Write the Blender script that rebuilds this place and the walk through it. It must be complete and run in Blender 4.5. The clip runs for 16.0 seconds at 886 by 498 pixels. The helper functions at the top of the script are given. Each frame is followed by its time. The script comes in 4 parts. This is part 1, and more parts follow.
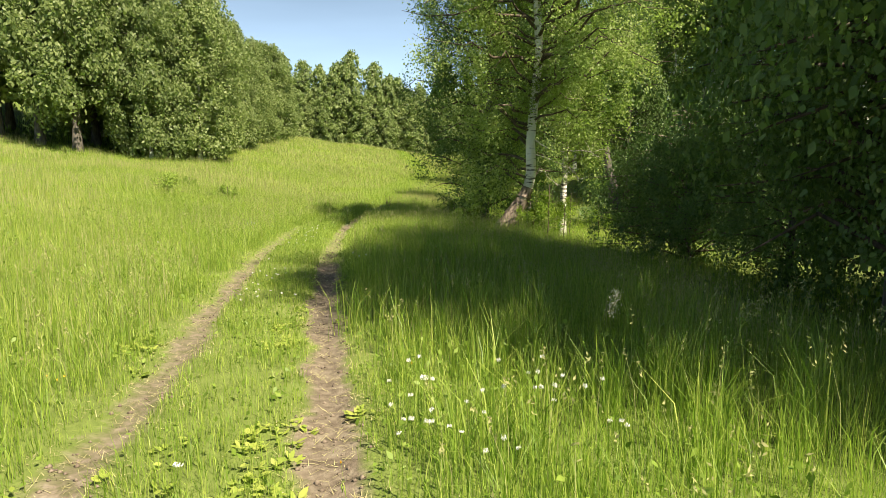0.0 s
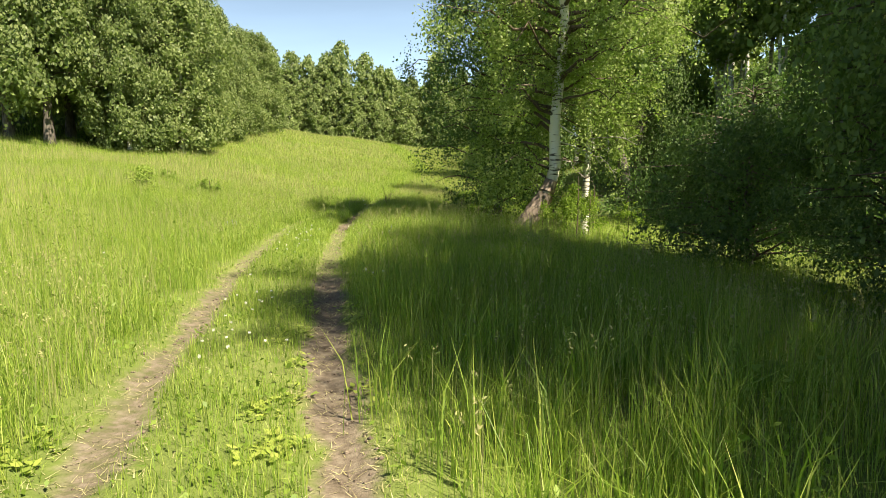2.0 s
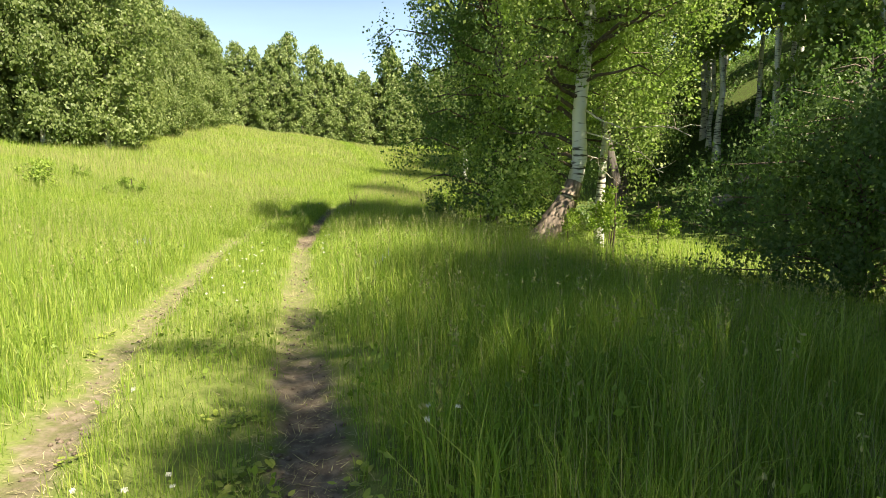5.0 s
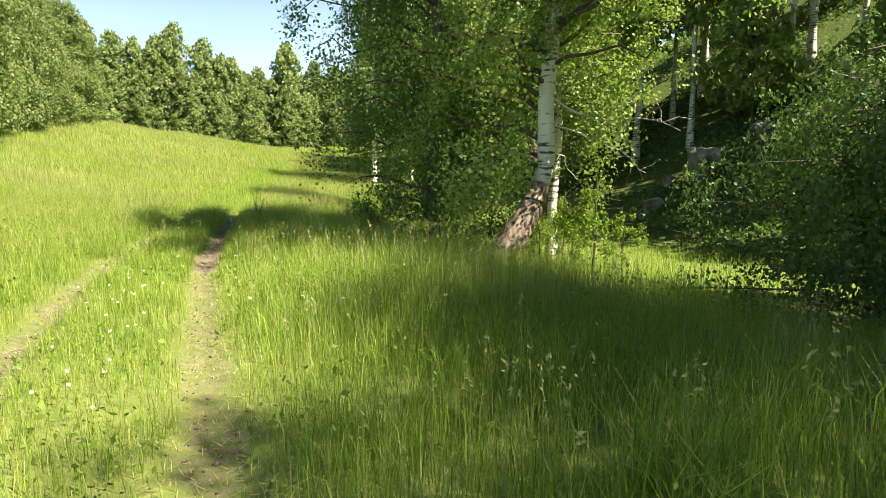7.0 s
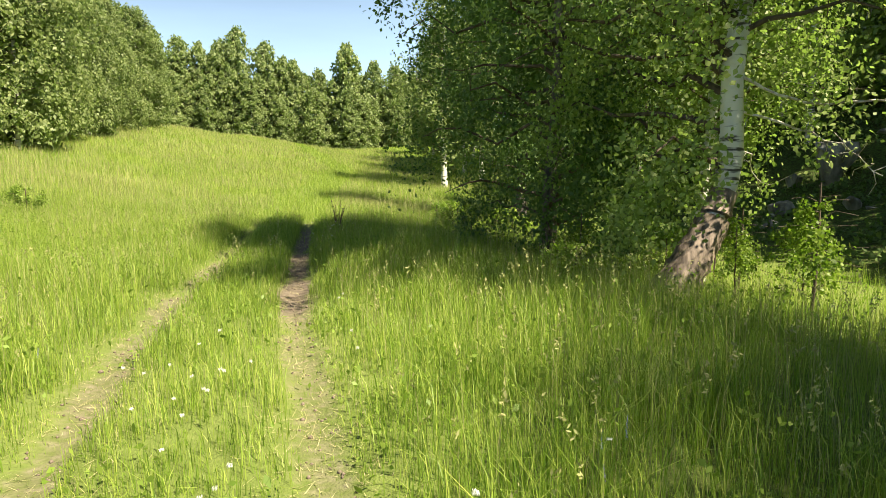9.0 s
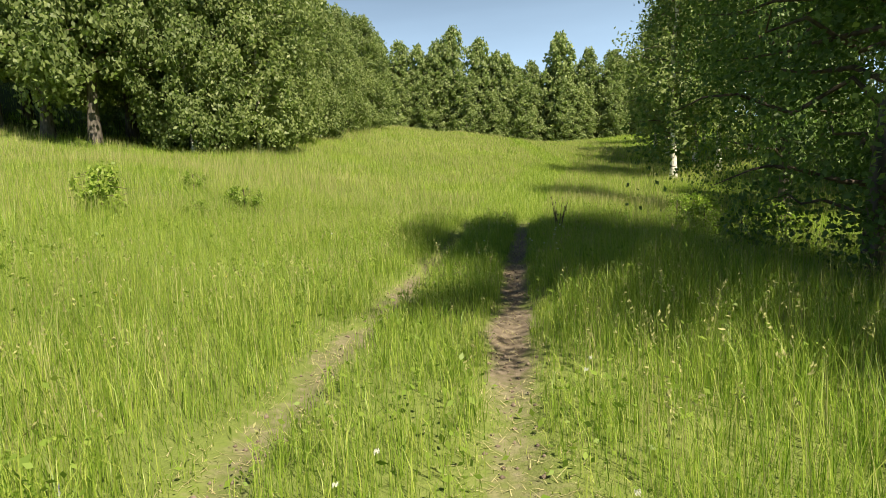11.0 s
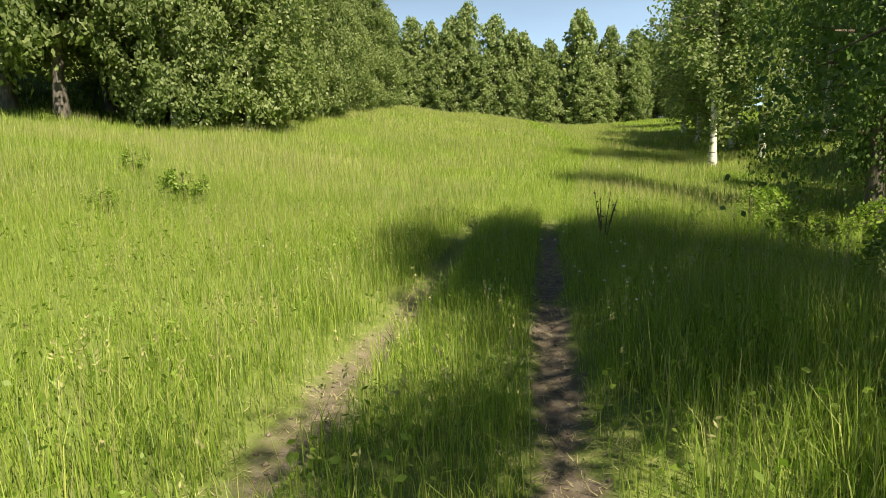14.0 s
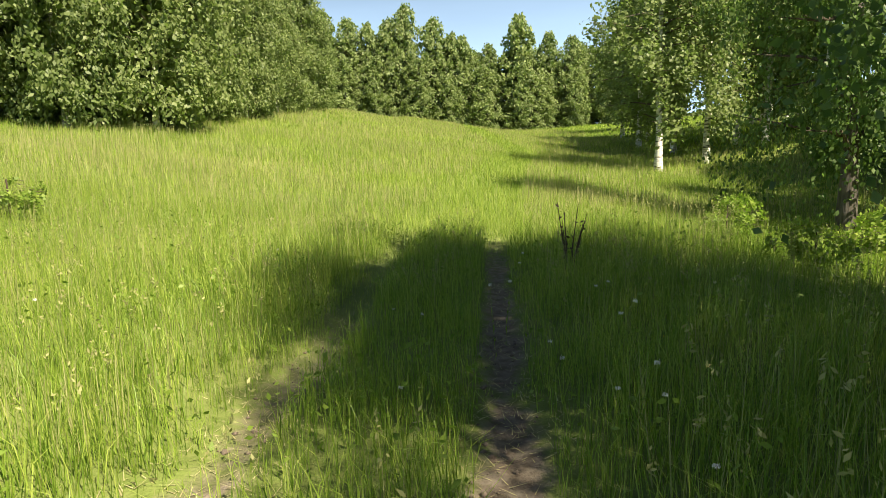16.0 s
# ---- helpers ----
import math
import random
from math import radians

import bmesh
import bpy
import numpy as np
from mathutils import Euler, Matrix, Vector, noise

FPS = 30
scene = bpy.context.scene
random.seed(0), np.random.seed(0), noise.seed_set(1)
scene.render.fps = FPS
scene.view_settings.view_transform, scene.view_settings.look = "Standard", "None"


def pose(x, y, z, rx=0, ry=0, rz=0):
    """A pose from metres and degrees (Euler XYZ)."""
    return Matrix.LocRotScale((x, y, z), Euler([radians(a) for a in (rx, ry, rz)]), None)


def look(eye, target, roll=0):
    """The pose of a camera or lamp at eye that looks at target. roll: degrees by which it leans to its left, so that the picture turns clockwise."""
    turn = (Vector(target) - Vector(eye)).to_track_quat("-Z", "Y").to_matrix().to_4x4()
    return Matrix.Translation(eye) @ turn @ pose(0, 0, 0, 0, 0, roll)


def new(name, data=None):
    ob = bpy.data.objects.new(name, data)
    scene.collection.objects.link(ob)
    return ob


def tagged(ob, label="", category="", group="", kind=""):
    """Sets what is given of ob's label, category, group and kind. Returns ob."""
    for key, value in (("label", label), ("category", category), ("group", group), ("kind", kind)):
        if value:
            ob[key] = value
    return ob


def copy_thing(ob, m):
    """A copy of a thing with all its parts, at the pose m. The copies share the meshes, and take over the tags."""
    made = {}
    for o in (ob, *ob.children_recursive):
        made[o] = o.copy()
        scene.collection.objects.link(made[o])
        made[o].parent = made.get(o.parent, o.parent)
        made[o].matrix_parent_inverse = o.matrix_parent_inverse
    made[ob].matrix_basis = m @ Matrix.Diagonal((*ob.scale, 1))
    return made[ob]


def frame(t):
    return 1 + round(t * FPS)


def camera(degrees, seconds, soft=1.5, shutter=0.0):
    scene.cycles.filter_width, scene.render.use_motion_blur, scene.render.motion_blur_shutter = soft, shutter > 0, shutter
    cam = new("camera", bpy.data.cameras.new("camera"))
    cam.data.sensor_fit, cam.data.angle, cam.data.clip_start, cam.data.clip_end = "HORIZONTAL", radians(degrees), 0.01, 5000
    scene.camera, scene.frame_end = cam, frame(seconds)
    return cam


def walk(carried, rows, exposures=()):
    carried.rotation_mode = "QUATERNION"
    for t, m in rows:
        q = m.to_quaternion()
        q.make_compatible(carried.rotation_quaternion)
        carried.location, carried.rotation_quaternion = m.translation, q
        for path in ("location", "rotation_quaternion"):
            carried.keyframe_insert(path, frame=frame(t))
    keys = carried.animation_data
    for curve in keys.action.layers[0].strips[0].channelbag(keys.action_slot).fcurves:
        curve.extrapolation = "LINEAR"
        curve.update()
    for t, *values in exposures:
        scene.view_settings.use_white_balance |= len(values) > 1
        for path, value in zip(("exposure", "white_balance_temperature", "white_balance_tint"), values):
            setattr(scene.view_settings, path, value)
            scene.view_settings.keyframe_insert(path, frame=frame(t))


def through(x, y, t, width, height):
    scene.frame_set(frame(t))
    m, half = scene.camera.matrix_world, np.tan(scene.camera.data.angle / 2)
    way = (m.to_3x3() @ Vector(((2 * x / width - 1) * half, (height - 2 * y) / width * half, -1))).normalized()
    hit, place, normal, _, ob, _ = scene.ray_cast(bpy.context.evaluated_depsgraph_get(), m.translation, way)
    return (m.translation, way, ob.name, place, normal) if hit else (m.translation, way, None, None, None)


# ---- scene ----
cam = camera(71.1, 16.0, soft=0.7)
PATH = [
    (0, (1.121, -2.194, 1.603), (1.374, -0.224, 1.369), -0.7),
    (0.5, (1.024, -1.532, 1.555), (1.274, 0.437, 1.308), -0.8),
    (1, (0.987, -0.885, 1.568), (1.252, 1.081, 1.317), -0.8),
    (1.5, (0.918, -0.271, 1.526), (1.183, 1.695, 1.276), -0.8),
    (2, (0.841, 0.41, 1.531), (1.125, 2.373, 1.278), -0.9),
    (2.5, (0.72, 1.152, 1.519), (1.021, 3.114, 1.268), -1.0),
    (3, (0.697, 1.828, 1.52), (1.062, 3.779, 1.267), -0.8),
    (3.5, (0.658, 2.496, 1.496), (1.025, 4.446, 1.244), -0.9),
    (4, (0.599, 3.209, 1.486), (1.002, 5.152, 1.232), -0.7),
    (6.5, (0.395, 6.74, 1.454), (1.0, 8.63, 1.204), -0.5),
    (7, (0.37, 7.426, 1.421), (1.126, 9.261, 1.173), -0.2),
    (7.5, (0.325, 8.121, 1.461), (1.085, 9.955, 1.214), -0.3),
    (8, (0.236, 8.843, 1.475), (0.984, 10.681, 1.231), -0.2),
    (8.5, (0.196, 9.557, 1.504), (0.893, 11.415, 1.258), -0.4),
    (9, (0.129, 10.298, 1.508), (0.721, 12.192, 1.261), -0.8),
    (9.5, (0.146, 10.976, 1.497), (0.201, 12.961, 1.259), -2.2),
    (10, (0.147, 11.624, 1.448), (0.131, 13.61, 1.216), -2.3),
    (12.5, (0.491, 14.914, 1.446), (0.32, 16.885, 1.156), -2.4),
    (13, (0.406, 15.532, 1.44), (0.242, 17.503, 1.142), -1.8),
    (13.5, (0.407, 16.148, 1.422), (0.243, 18.12, 1.126), -1.9),
    (14, (0.392, 16.774, 1.41), (0.281, 18.749, 1.113), -1.7),
    (14.5, (0.452, 17.358, 1.389), (0.372, 19.335, 1.093), -1.7),
    (15, (0.492, 18.03, 1.341), (0.466, 20.009, 1.057), -1.7),
    (15.5, (0.553, 18.685, 1.304), (0.581, 20.665, 1.023), -1.6),
    (16, (0.606, 19.306, 1.332), (0.684, 21.284, 1.048), -1.6),
]
EXPOSURES = [(0, 1.38), (4, 1.6), (7, 1.76), (9, 1.55), (10, 1.2), (12.5, 1.02), (14, 1.13), (16, 1.36)]
walk(cam, [(t, look(eye, target, roll)) for t, eye, target, roll in PATH], EXPOSURES)


# ---- world, sun, exposure ----
SUN_AZ = math.atan2(0.64, -0.77)      # clockwise from +y, towards the sun
SUN_EL = radians(53)

world = bpy.data.worlds.new("sky")
scene.world = world
world.use_nodes = True
wn, wl = world.node_tree.nodes, world.node_tree.links
sky = wn.new("ShaderNodeTexSky")
sky.sky_type = "NISHITA"
sky.sun_disc = False
sky.sun_elevation, sky.sun_rotation = SUN_EL, SUN_AZ
sky.air_density, sky.dust_density, sky.ozone_density = 1.0, 0.6, 1.0
wn["Background"].inputs["Strength"].default_value = 0.026
# thin high cloud, whiter towards the horizon
wco = wn.new("ShaderNodeTexCoord")
wmap = wn.new("ShaderNodeMapping")
wmap.inputs["Scale"].default_value = (1.5, 1.5, 9.0)
wnoise = wn.new("ShaderNodeTexNoise")
wnoise.inputs["Scale"].default_value = 1.6
wnoise.inputs["Detail"].default_value = 6
wramp = wn.new("ShaderNodeMapRange")
wramp.inputs["From Min"].default_value, wramp.inputs["From Max"].default_value = 0.33, 0.72
wramp.inputs["To Max"].default_value = 0.8
wmix = wn.new("ShaderNodeMix")
wmix.data_type = "RGBA"
wmix.inputs["B"].default_value = (15.6, 21.8, 28.6, 1)
wl.new(wco.outputs["Generated"], wmap.inputs["Vector"])
wl.new(wmap.outputs["Vector"], wnoise.inputs["Vector"])
wl.new(wnoise.outputs["Fac"], wramp.inputs["Value"])
# haze: whiter towards the horizon all round
wsep = wn.new("ShaderNodeSeparateXYZ")
wl.new(wco.outputs["Generated"], wsep.inputs["Vector"])
whaze = wn.new("ShaderNodeMapRange")
whaze.inputs["From Min"].default_value, whaze.inputs["From Max"].default_value = 0.0, 0.38
whaze.inputs["To Min"].default_value, whaze.inputs["To Max"].default_value = 0.9, 0.0
wl.new(wsep.outputs["Z"], whaze.inputs["Value"])
wsum = wn.new("ShaderNodeMath")
wsum.operation = "MULTIPLY_ADD"
wsum.inputs[1].default_value = 0.1
wsum.use_clamp = True
wl.new(wramp.outputs["Result"], wsum.inputs[0])
wl.new(whaze.outputs["Result"], wsum.inputs[2])
wl.new(wsum.outputs[0], wmix.inputs["Factor"])
wl.new(sky.outputs["Color"], wmix.inputs["A"])
wl.new(wmix.outputs["Result"], wn["Background"].inputs["Color"])

sun_data = bpy.data.lights.new("sun", "SUN")
sun_data.energy, sun_data.angle, sun_data.color = 5.0, radians(0.53), (1.0, 0.88, 0.65)
sun = new("sun", sun_data)
to_sun = Vector((math.sin(SUN_AZ) * math.cos(SUN_EL), math.cos(SUN_AZ) * math.cos(SUN_EL), math.sin(SUN_EL)))
sun.matrix_world = look(to_sun * 60, (0, 0, 0))


# ---- materials ----
def material(name, rough=0.8):
    mat = bpy.data.materials.new(name)
    mat.use_nodes = True
    bsdf = mat.node_tree.nodes["Principled BSDF"]
    bsdf.inputs["Roughness"].default_value = rough
    return mat, mat.node_tree.nodes, mat.node_tree.links, bsdf


def ramp(nodes, stops):
    node = nodes.new("ShaderNodeValToRGB")
    el = node.color_ramp.elements
    while len(el) < len(stops):
        el.new(0.5)
    for e, (p, c) in zip(el, stops):
        e.position, e.color = p, (*c, 1)
    return node


def noise_at(nodes, links, scale, detail=4, coord="Object", stretch=(1, 1, 1)):
    co = nodes.new("ShaderNodeTexCoord")
    mp = nodes.new("ShaderNodeMapping")
    mp.inputs["Scale"].default_value = stretch
    tx = nodes.new("ShaderNodeTexNoise")
    tx.inputs["Scale"].default_value = scale
    tx.inputs["Detail"].default_value = detail
    links.new(co.outputs[coord], mp.inputs["Vector"])
    links.new(mp.outputs["Vector"], tx.inputs["Vector"])
    return tx


def leafy(name, dark, mid, light, through, rough=0.5, patch=0.0, patch_scale=0.15):
    """A leaf or blade surface: colour differs from leaf to leaf, and light passes through it."""
    mat, nodes, links, bsdf = material(name, rough)
    geo = nodes.new("ShaderNodeNewGeometry")
    cr = ramp(nodes, [(0.0, dark), (0.5, mid), (1.0, light)])
    info = nodes.new("ShaderNodeObjectInfo")
    add = nodes.new("ShaderNodeMath")
    add.operation = "MULTIPLY_ADD"
    add.inputs[1].default_value = 0.7
    links.new(geo.outputs["Random Per Island"], add.inputs[0])
    sc = nodes.new("ShaderNodeMath")
    sc.operation = "MULTIPLY"
    sc.inputs[1].default_value = 0.3
    links.new(info.outputs["Random"], sc.inputs[0])
    if patch:
        tx = noise_at(nodes, links, patch_scale, 3)
        sc2 = nodes.new("ShaderNodeMath")
        sc2.operation = "MULTIPLY_ADD"
        sc2.inputs[1].default_value = patch
        sc2.inputs[2].default_value = -patch * 0.5 + 0.15
        links.new(tx.outputs["Fac"], sc2.inputs[0])
        links.new(sc2.outputs[0], add.inputs[2])
    else:
        links.new(sc.outputs[0], add.inputs[2])
    links.new(add.outputs[0], cr.inputs["Fac"])
    links.new(cr.outputs["Color"], bsdf.inputs["Base Color"])
    bsdf.inputs["Specular IOR Level"].default_value = 0.35
    tr = nodes.new("ShaderNodeBsdfTranslucent")
    tint = nodes.new("ShaderNodeMix")
    tint.data_type = "RGBA"
    tint.blend_type = "MULTIPLY"
    tint.inputs["Factor"].default_value = 1.0
    tint.inputs["B"].default_value = (1.08, 1.32, 0.75, 1)
    links.new(cr.outputs["Color"], tint.inputs["A"])
    links.new(tint.outputs["Result"], tr.inputs["Color"])
    mix = nodes.new("ShaderNodeMixShader")
    mix.inputs["Fac"].default_value = through
    links.new(bsdf.outputs["BSDF"], mix.inputs[1])
    links.new(tr.outputs["BSDF"], mix.inputs[2])
    links.new(mix.outputs["Shader"], nodes["Material Output"].inputs["Surface"])
    return mat


LEAF_BIRCH = leafy("birch_leaf", (0.13, 0.185, 0.045), (0.23, 0.30, 0.08), (0.37, 0.43, 0.16), 0.48)
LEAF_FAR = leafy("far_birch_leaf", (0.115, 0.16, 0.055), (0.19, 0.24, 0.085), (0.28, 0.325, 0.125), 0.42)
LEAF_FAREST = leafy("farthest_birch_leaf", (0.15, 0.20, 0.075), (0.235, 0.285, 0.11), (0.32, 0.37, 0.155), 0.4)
# deep green, with the right-hand trees' shade put into the colour
LEAF_DARK_SHADED = leafy("dark_shaded_leaf", (0.07, 0.12, 0.035), (0.115, 0.18, 0.055), (0.20, 0.28, 0.085), 0.42)
LEAF_SHRUB = leafy("shrub_leaf", (0.09, 0.15, 0.017), (0.17, 0.25, 0.028), (0.28, 0.36, 0.045), 0.46)
GRASS = leafy("grass_blade", (0.10, 0.185, 0.022), (0.25, 0.35, 0.05), (0.53, 0.55, 0.15), 0.44, 0.45, 0.4, 0.25)
HERB = leafy("herb_leaf", (0.14, 0.22, 0.03), (0.22, 0.31, 0.05), (0.33, 0.40, 0.08), 0.42, 0.5)
GRASS_HEAD = leafy("grass_head", (0.26, 0.27, 0.11), (0.38, 0.37, 0.16), (0.50, 0.46, 0.25), 0.3, 0.7)
PLANTAIN = leafy("plantain_leaf", (0.20, 0.27, 0.045), (0.32, 0.38, 0.07), (0.45, 0.46, 0.13), 0.35, 0.5)
STRAW = leafy("straw", (0.27, 0.23, 0.12), (0.40, 0.36, 0.19), (0.52, 0.48, 0.28), 0.2, 0.8)


def bark(name, white, dark, bands):
    mat, nodes, links, bsdf = material(name, 0.75)
    a = noise_at(nodes, links, 5.0, 5, "Object", (0.6, 0.6, 3.5) if bands else (2.5, 2.5, 0.5))
    b = noise_at(nodes, links, 0.9, 3)
    add = nodes.new("ShaderNodeMath")
    add.operation = "MULTIPLY_ADD"
    add.inputs[1].default_value = 0.6
    links.new(b.outputs["Fac"], add.inputs[0])
    links.new(a.outputs["Fac"], add.inputs[2])
    cr = ramp(nodes, [(0.0, dark), (0.66 if bands else 0.6, dark), (0.76 if bands else 0.95, white), (1.0, white)])
    links.new(add.outputs[0], cr.inputs["Fac"])
    links.new(cr.outputs["Color"], bsdf.inputs["Base Color"])
    bump = nodes.new("ShaderNodeBump")
    bump.inputs["Strength"].default_value = 0.6
    bump.inputs["Distance"].default_value = 0.026
    links.new(add.outputs[0], bump.inputs["Height"])
    links.new(bump.outputs["Normal"], bsdf.inputs["Normal"])
    return mat


BARK_WHITE = bark("birch_bark", (0.72, 0.69, 0.63), (0.07, 0.06, 0.05), True)
BARK_ROUGH = bark("rough_bark", (0.27, 0.21, 0.17), (0.04, 0.03, 0.023), False)
BARK_DARK = bark("dark_bark", (0.15, 0.13, 0.115), (0.035, 0.03, 0.025), False)
WOOD_PALE = bark("weathered_wood", (0.62, 0.58, 0.53), (0.25, 0.21, 0.18), False)
TWIG = bark("twig_bark", (0.12, 0.085, 0.06), (0.04, 0.03, 0.022), False)


def petal(name, colour):
    mat, nodes, links, bsdf = material(name, 0.6)
    geo = nodes.new("ShaderNodeNewGeometry")
    cr = ramp(nodes, [(0.0, tuple(c * 0.75 for c in colour)), (1.0, colour)])
    links.new(geo.outputs["Random Per Island"], cr.inputs["Fac"])
    links.new(cr.outputs["Color"], bsdf.inputs["Base Color"])
    return mat


PETAL_WHITE = petal("white_petal", (0.82, 0.82, 0.76))
PETAL_YELLOW = petal("yellow_petal", (0.85, 0.55, 0.03))
PETAL_CREAM = petal("cream_petal", (0.78, 0.66, 0.52))
PETAL_BLUE = petal("blue_petal", (0.34, 0.36, 0.62))


def ground_material():
    mat, nodes, links, bsdf = material("meadow_ground", 0.95)
    bsdf.inputs["Specular IOR Level"].default_value = 0.08
    at = nodes.new("ShaderNodeAttribute")
    at.attribute_name = "bare"
    at2 = nodes.new("ShaderNodeAttribute")
    at2.attribute_name = "litter"
    fine = noise_at(nodes, links, 14, 6)
    crumb = noise_at(nodes, links, 55, 4)
    broad = noise_at(nodes, links, 0.16, 5)
    soil = ramp(nodes, [(0.25, (0.085, 0.067, 0.05)), (0.5, (0.16, 0.13, 0.10)), (0.75, (0.24, 0.205, 0.16))])
    links.new(fine.outputs["Fac"], soil.inputs["Fac"])
    turf = ramp(nodes, [(0.3, (0.09, 0.125, 0.03)), (0.5, (0.15, 0.19, 0.05)), (0.72, (0.25, 0.26, 0.10))])
    mixn = nodes.new("ShaderNodeMath")
    mixn.operation = "MULTIPLY_ADD"
    mixn.inputs[1].default_value = 0.35
    links.new(fine.outputs["Fac"], mixn.inputs[0])
    half = nodes.new("ShaderNodeMath")
    half.operation = "MULTIPLY"
    half.inputs[1].default_value = 0.65
    links.new(broad.outputs["Fac"], half.inputs[0])
    links.new(half.outputs[0], mixn.inputs[2])
    links.new(mixn.outputs[0], turf.inputs["Fac"])
    floor_c = ramp(nodes, [(0.35, (0.05, 0.045, 0.025)), (0.5, (0.075, 0.10, 0.03)), (0.65, (0.10, 0.17, 0.035))])
    links.new(fine.outputs["Fac"], floor_c.inputs["Fac"])
    m0 = nodes.new("ShaderNodeMix")
    m0.data_type = "RGBA"
    links.new(at2.outputs["Fac"], m0.inputs["Factor"])
    links.new(turf.outputs["Color"], m0.inputs["A"])
    links.new(floor_c.outputs["Color"], m0.inputs["B"])
    edge = nodes.new("ShaderNodeMath")
    edge.operation = "MULTIPLY_ADD"
    edge.inputs[1].default_value = 1.6
    links.new(at.outputs["Fac"], edge.inputs[0])
    neg = nodes.new("ShaderNodeMath")
    neg.operation = "MULTIPLY_ADD"
    neg.inputs[1].default_value = 1.3
    neg.inputs[2].default_value = -0.95
    links.new(fine.outputs["Fac"], neg.inputs[0])
    links.new(neg.outputs[0], edge.inputs[2])
    edge.use_clamp = True
    m1 = nodes.new("ShaderNodeMix")
    m1.data_type = "RGBA"
    links.new(edge.outputs[0], m1.inputs["Factor"])
    links.new(m0.outputs["Result"], m1.inputs["A"])
    links.new(soil.outputs["Color"], m1.inputs["B"])
    links.new(m1.outputs["Result"], bsdf.inputs["Base Color"])
    bump = nodes.new("ShaderNodeBump")
    bump.inputs["Strength"].default_value = 0.7
    bump.inputs["Distance"].default_value = 0.02
    links.new(crumb.outputs["Fac"], bump.inputs["Height"])
    links.new(bump.outputs["Normal"], bsdf.inputs["Normal"])
    return mat


GROUND = ground_material()


def soil_material():
    mat, nodes, links, bsdf = material("clod_soil", 0.95)
    tx = noise_at(nodes, links, 30, 5)
    cr = ramp(nodes, [(0.3, (0.09, 0.066, 0.05)), (0.7, (0.24, 0.19, 0.15))])
    links.new(tx.outputs["Fac"], cr.inputs["Fac"])
    links.new(cr.outputs["Color"], bsdf.inputs["Base Color"])
    return mat


SOIL = soil_material()


# ---- the lie of the land ----
def sstep(a, b, v):
    t = np.clip((np.asarray(v, float) - a) / (b - a), 0, 1)
    return t * t * (3 - 2 * t)


def wave(x, y, scale, seed=0.0):
    """A cheap smooth unevenness between about -1 and 1."""
    x, y = np.asarray(x, float) * scale, np.asarray(y, float) * scale
    return (np.sin(x * 1.7 + y * 0.9 + seed) + np.sin(x * -0.8 + y * 1.9 + seed * 2.3 + 1.1)
            + np.sin(x * 2.9 - y * 2.3 + seed * 0.7) * 0.6 + np.sin(x * 4.1 + y * 5.3 + seed * 1.9) * 0.35) / 2.95


RUT_Y = (-60, -4, 2.3, 5, 10, 14, 17.6, 21.4, 24, 27.3, 31, 36, 44, 60)
RUT_LX = (2.0, -0.35, -0.52, -0.70, -1.0, -1.0, -0.85, -0.4, -0.05, 0.22, 0.85, 1.75, 3.2, 7.0)
RUT_RX = (3.5, 1.15, 0.84, 0.63, 0.42, 0.44, 0.58, 0.95, 1.22, 1.62, 2.1, 2.95, 4.4, 8.2)


def ruts(x, y):
    """Distance from the middle of the nearer rut, and the distance to the line between both."""
    w = 0.05 * wave(y * 0, y, 1.3, 4)
    l, r = np.interp(y, RUT_Y, RUT_LX) + w, np.interp(y, RUT_Y, RUT_RX) + 0.6 * w
    return np.abs(x - l), np.abs(x - r), x - (l + r) / 2


def land(x, y):
    x, y = np.asarray(x, float), np.asarray(y, float)
    u = np.maximum(-(x + 1.6), 0)
    z = 0.20 * u * u / (u + 0.8) - 0.08 * np.maximum(u - 7, 0)
    z = z - 0.8 * sstep(3, 10, x) * (1 - sstep(26, 52, y))
    v = np.maximum(x - 12, 0)
    z = z + 0.22 * v * v / (v + 6)
    b = np.clip(x - 19, 0, 26)
    z = z + 0.5 * b * b / (b + 3) * (1 - sstep(42, 75, y))
    rise = np.interp(x, (-60, -24, -14, -8, 0, 14, 27, 50), (5.5, 6.3, 6.8, 7.2, 7.3, 5.7, 4.5, 1.0))
    z = z + rise * sstep(0, 1, (y - 22 - 1.0 * np.maximum(x, 0)) / 96)
    z = z + (0.13 * np.maximum(-x - 17, 0) + 0.3 * np.maximum(-x - 27, 0)) * sstep(26, 52, y)
    return z


def height(x, y):
    """The ground's surface, with its ruts and unevenness."""
    dl, dr, mid = ruts(x, y)
    near = 1 - sstep(34, 46, y)
    sink = 0.055 * (np.exp(-(dl / 0.17) ** 2) + np.exp(-(dr / 0.19) ** 2)) * near
    rough = 0.05 * wave(x, y, 0.55, 2) * sstep(0.9, 3, np.abs(mid)) + 0.012 * wave(x, y, 5.0, 7)
    pit = 0.06 * np.exp(-((y - 21.2) / 0.35) ** 2 - (dl / 0.3) ** 2) + 0.06 * np.exp(-((y - 18.3) / 0.4) ** 2 - (dr / 0.3) ** 2)
    return land(x, y) - sink + rough - pit


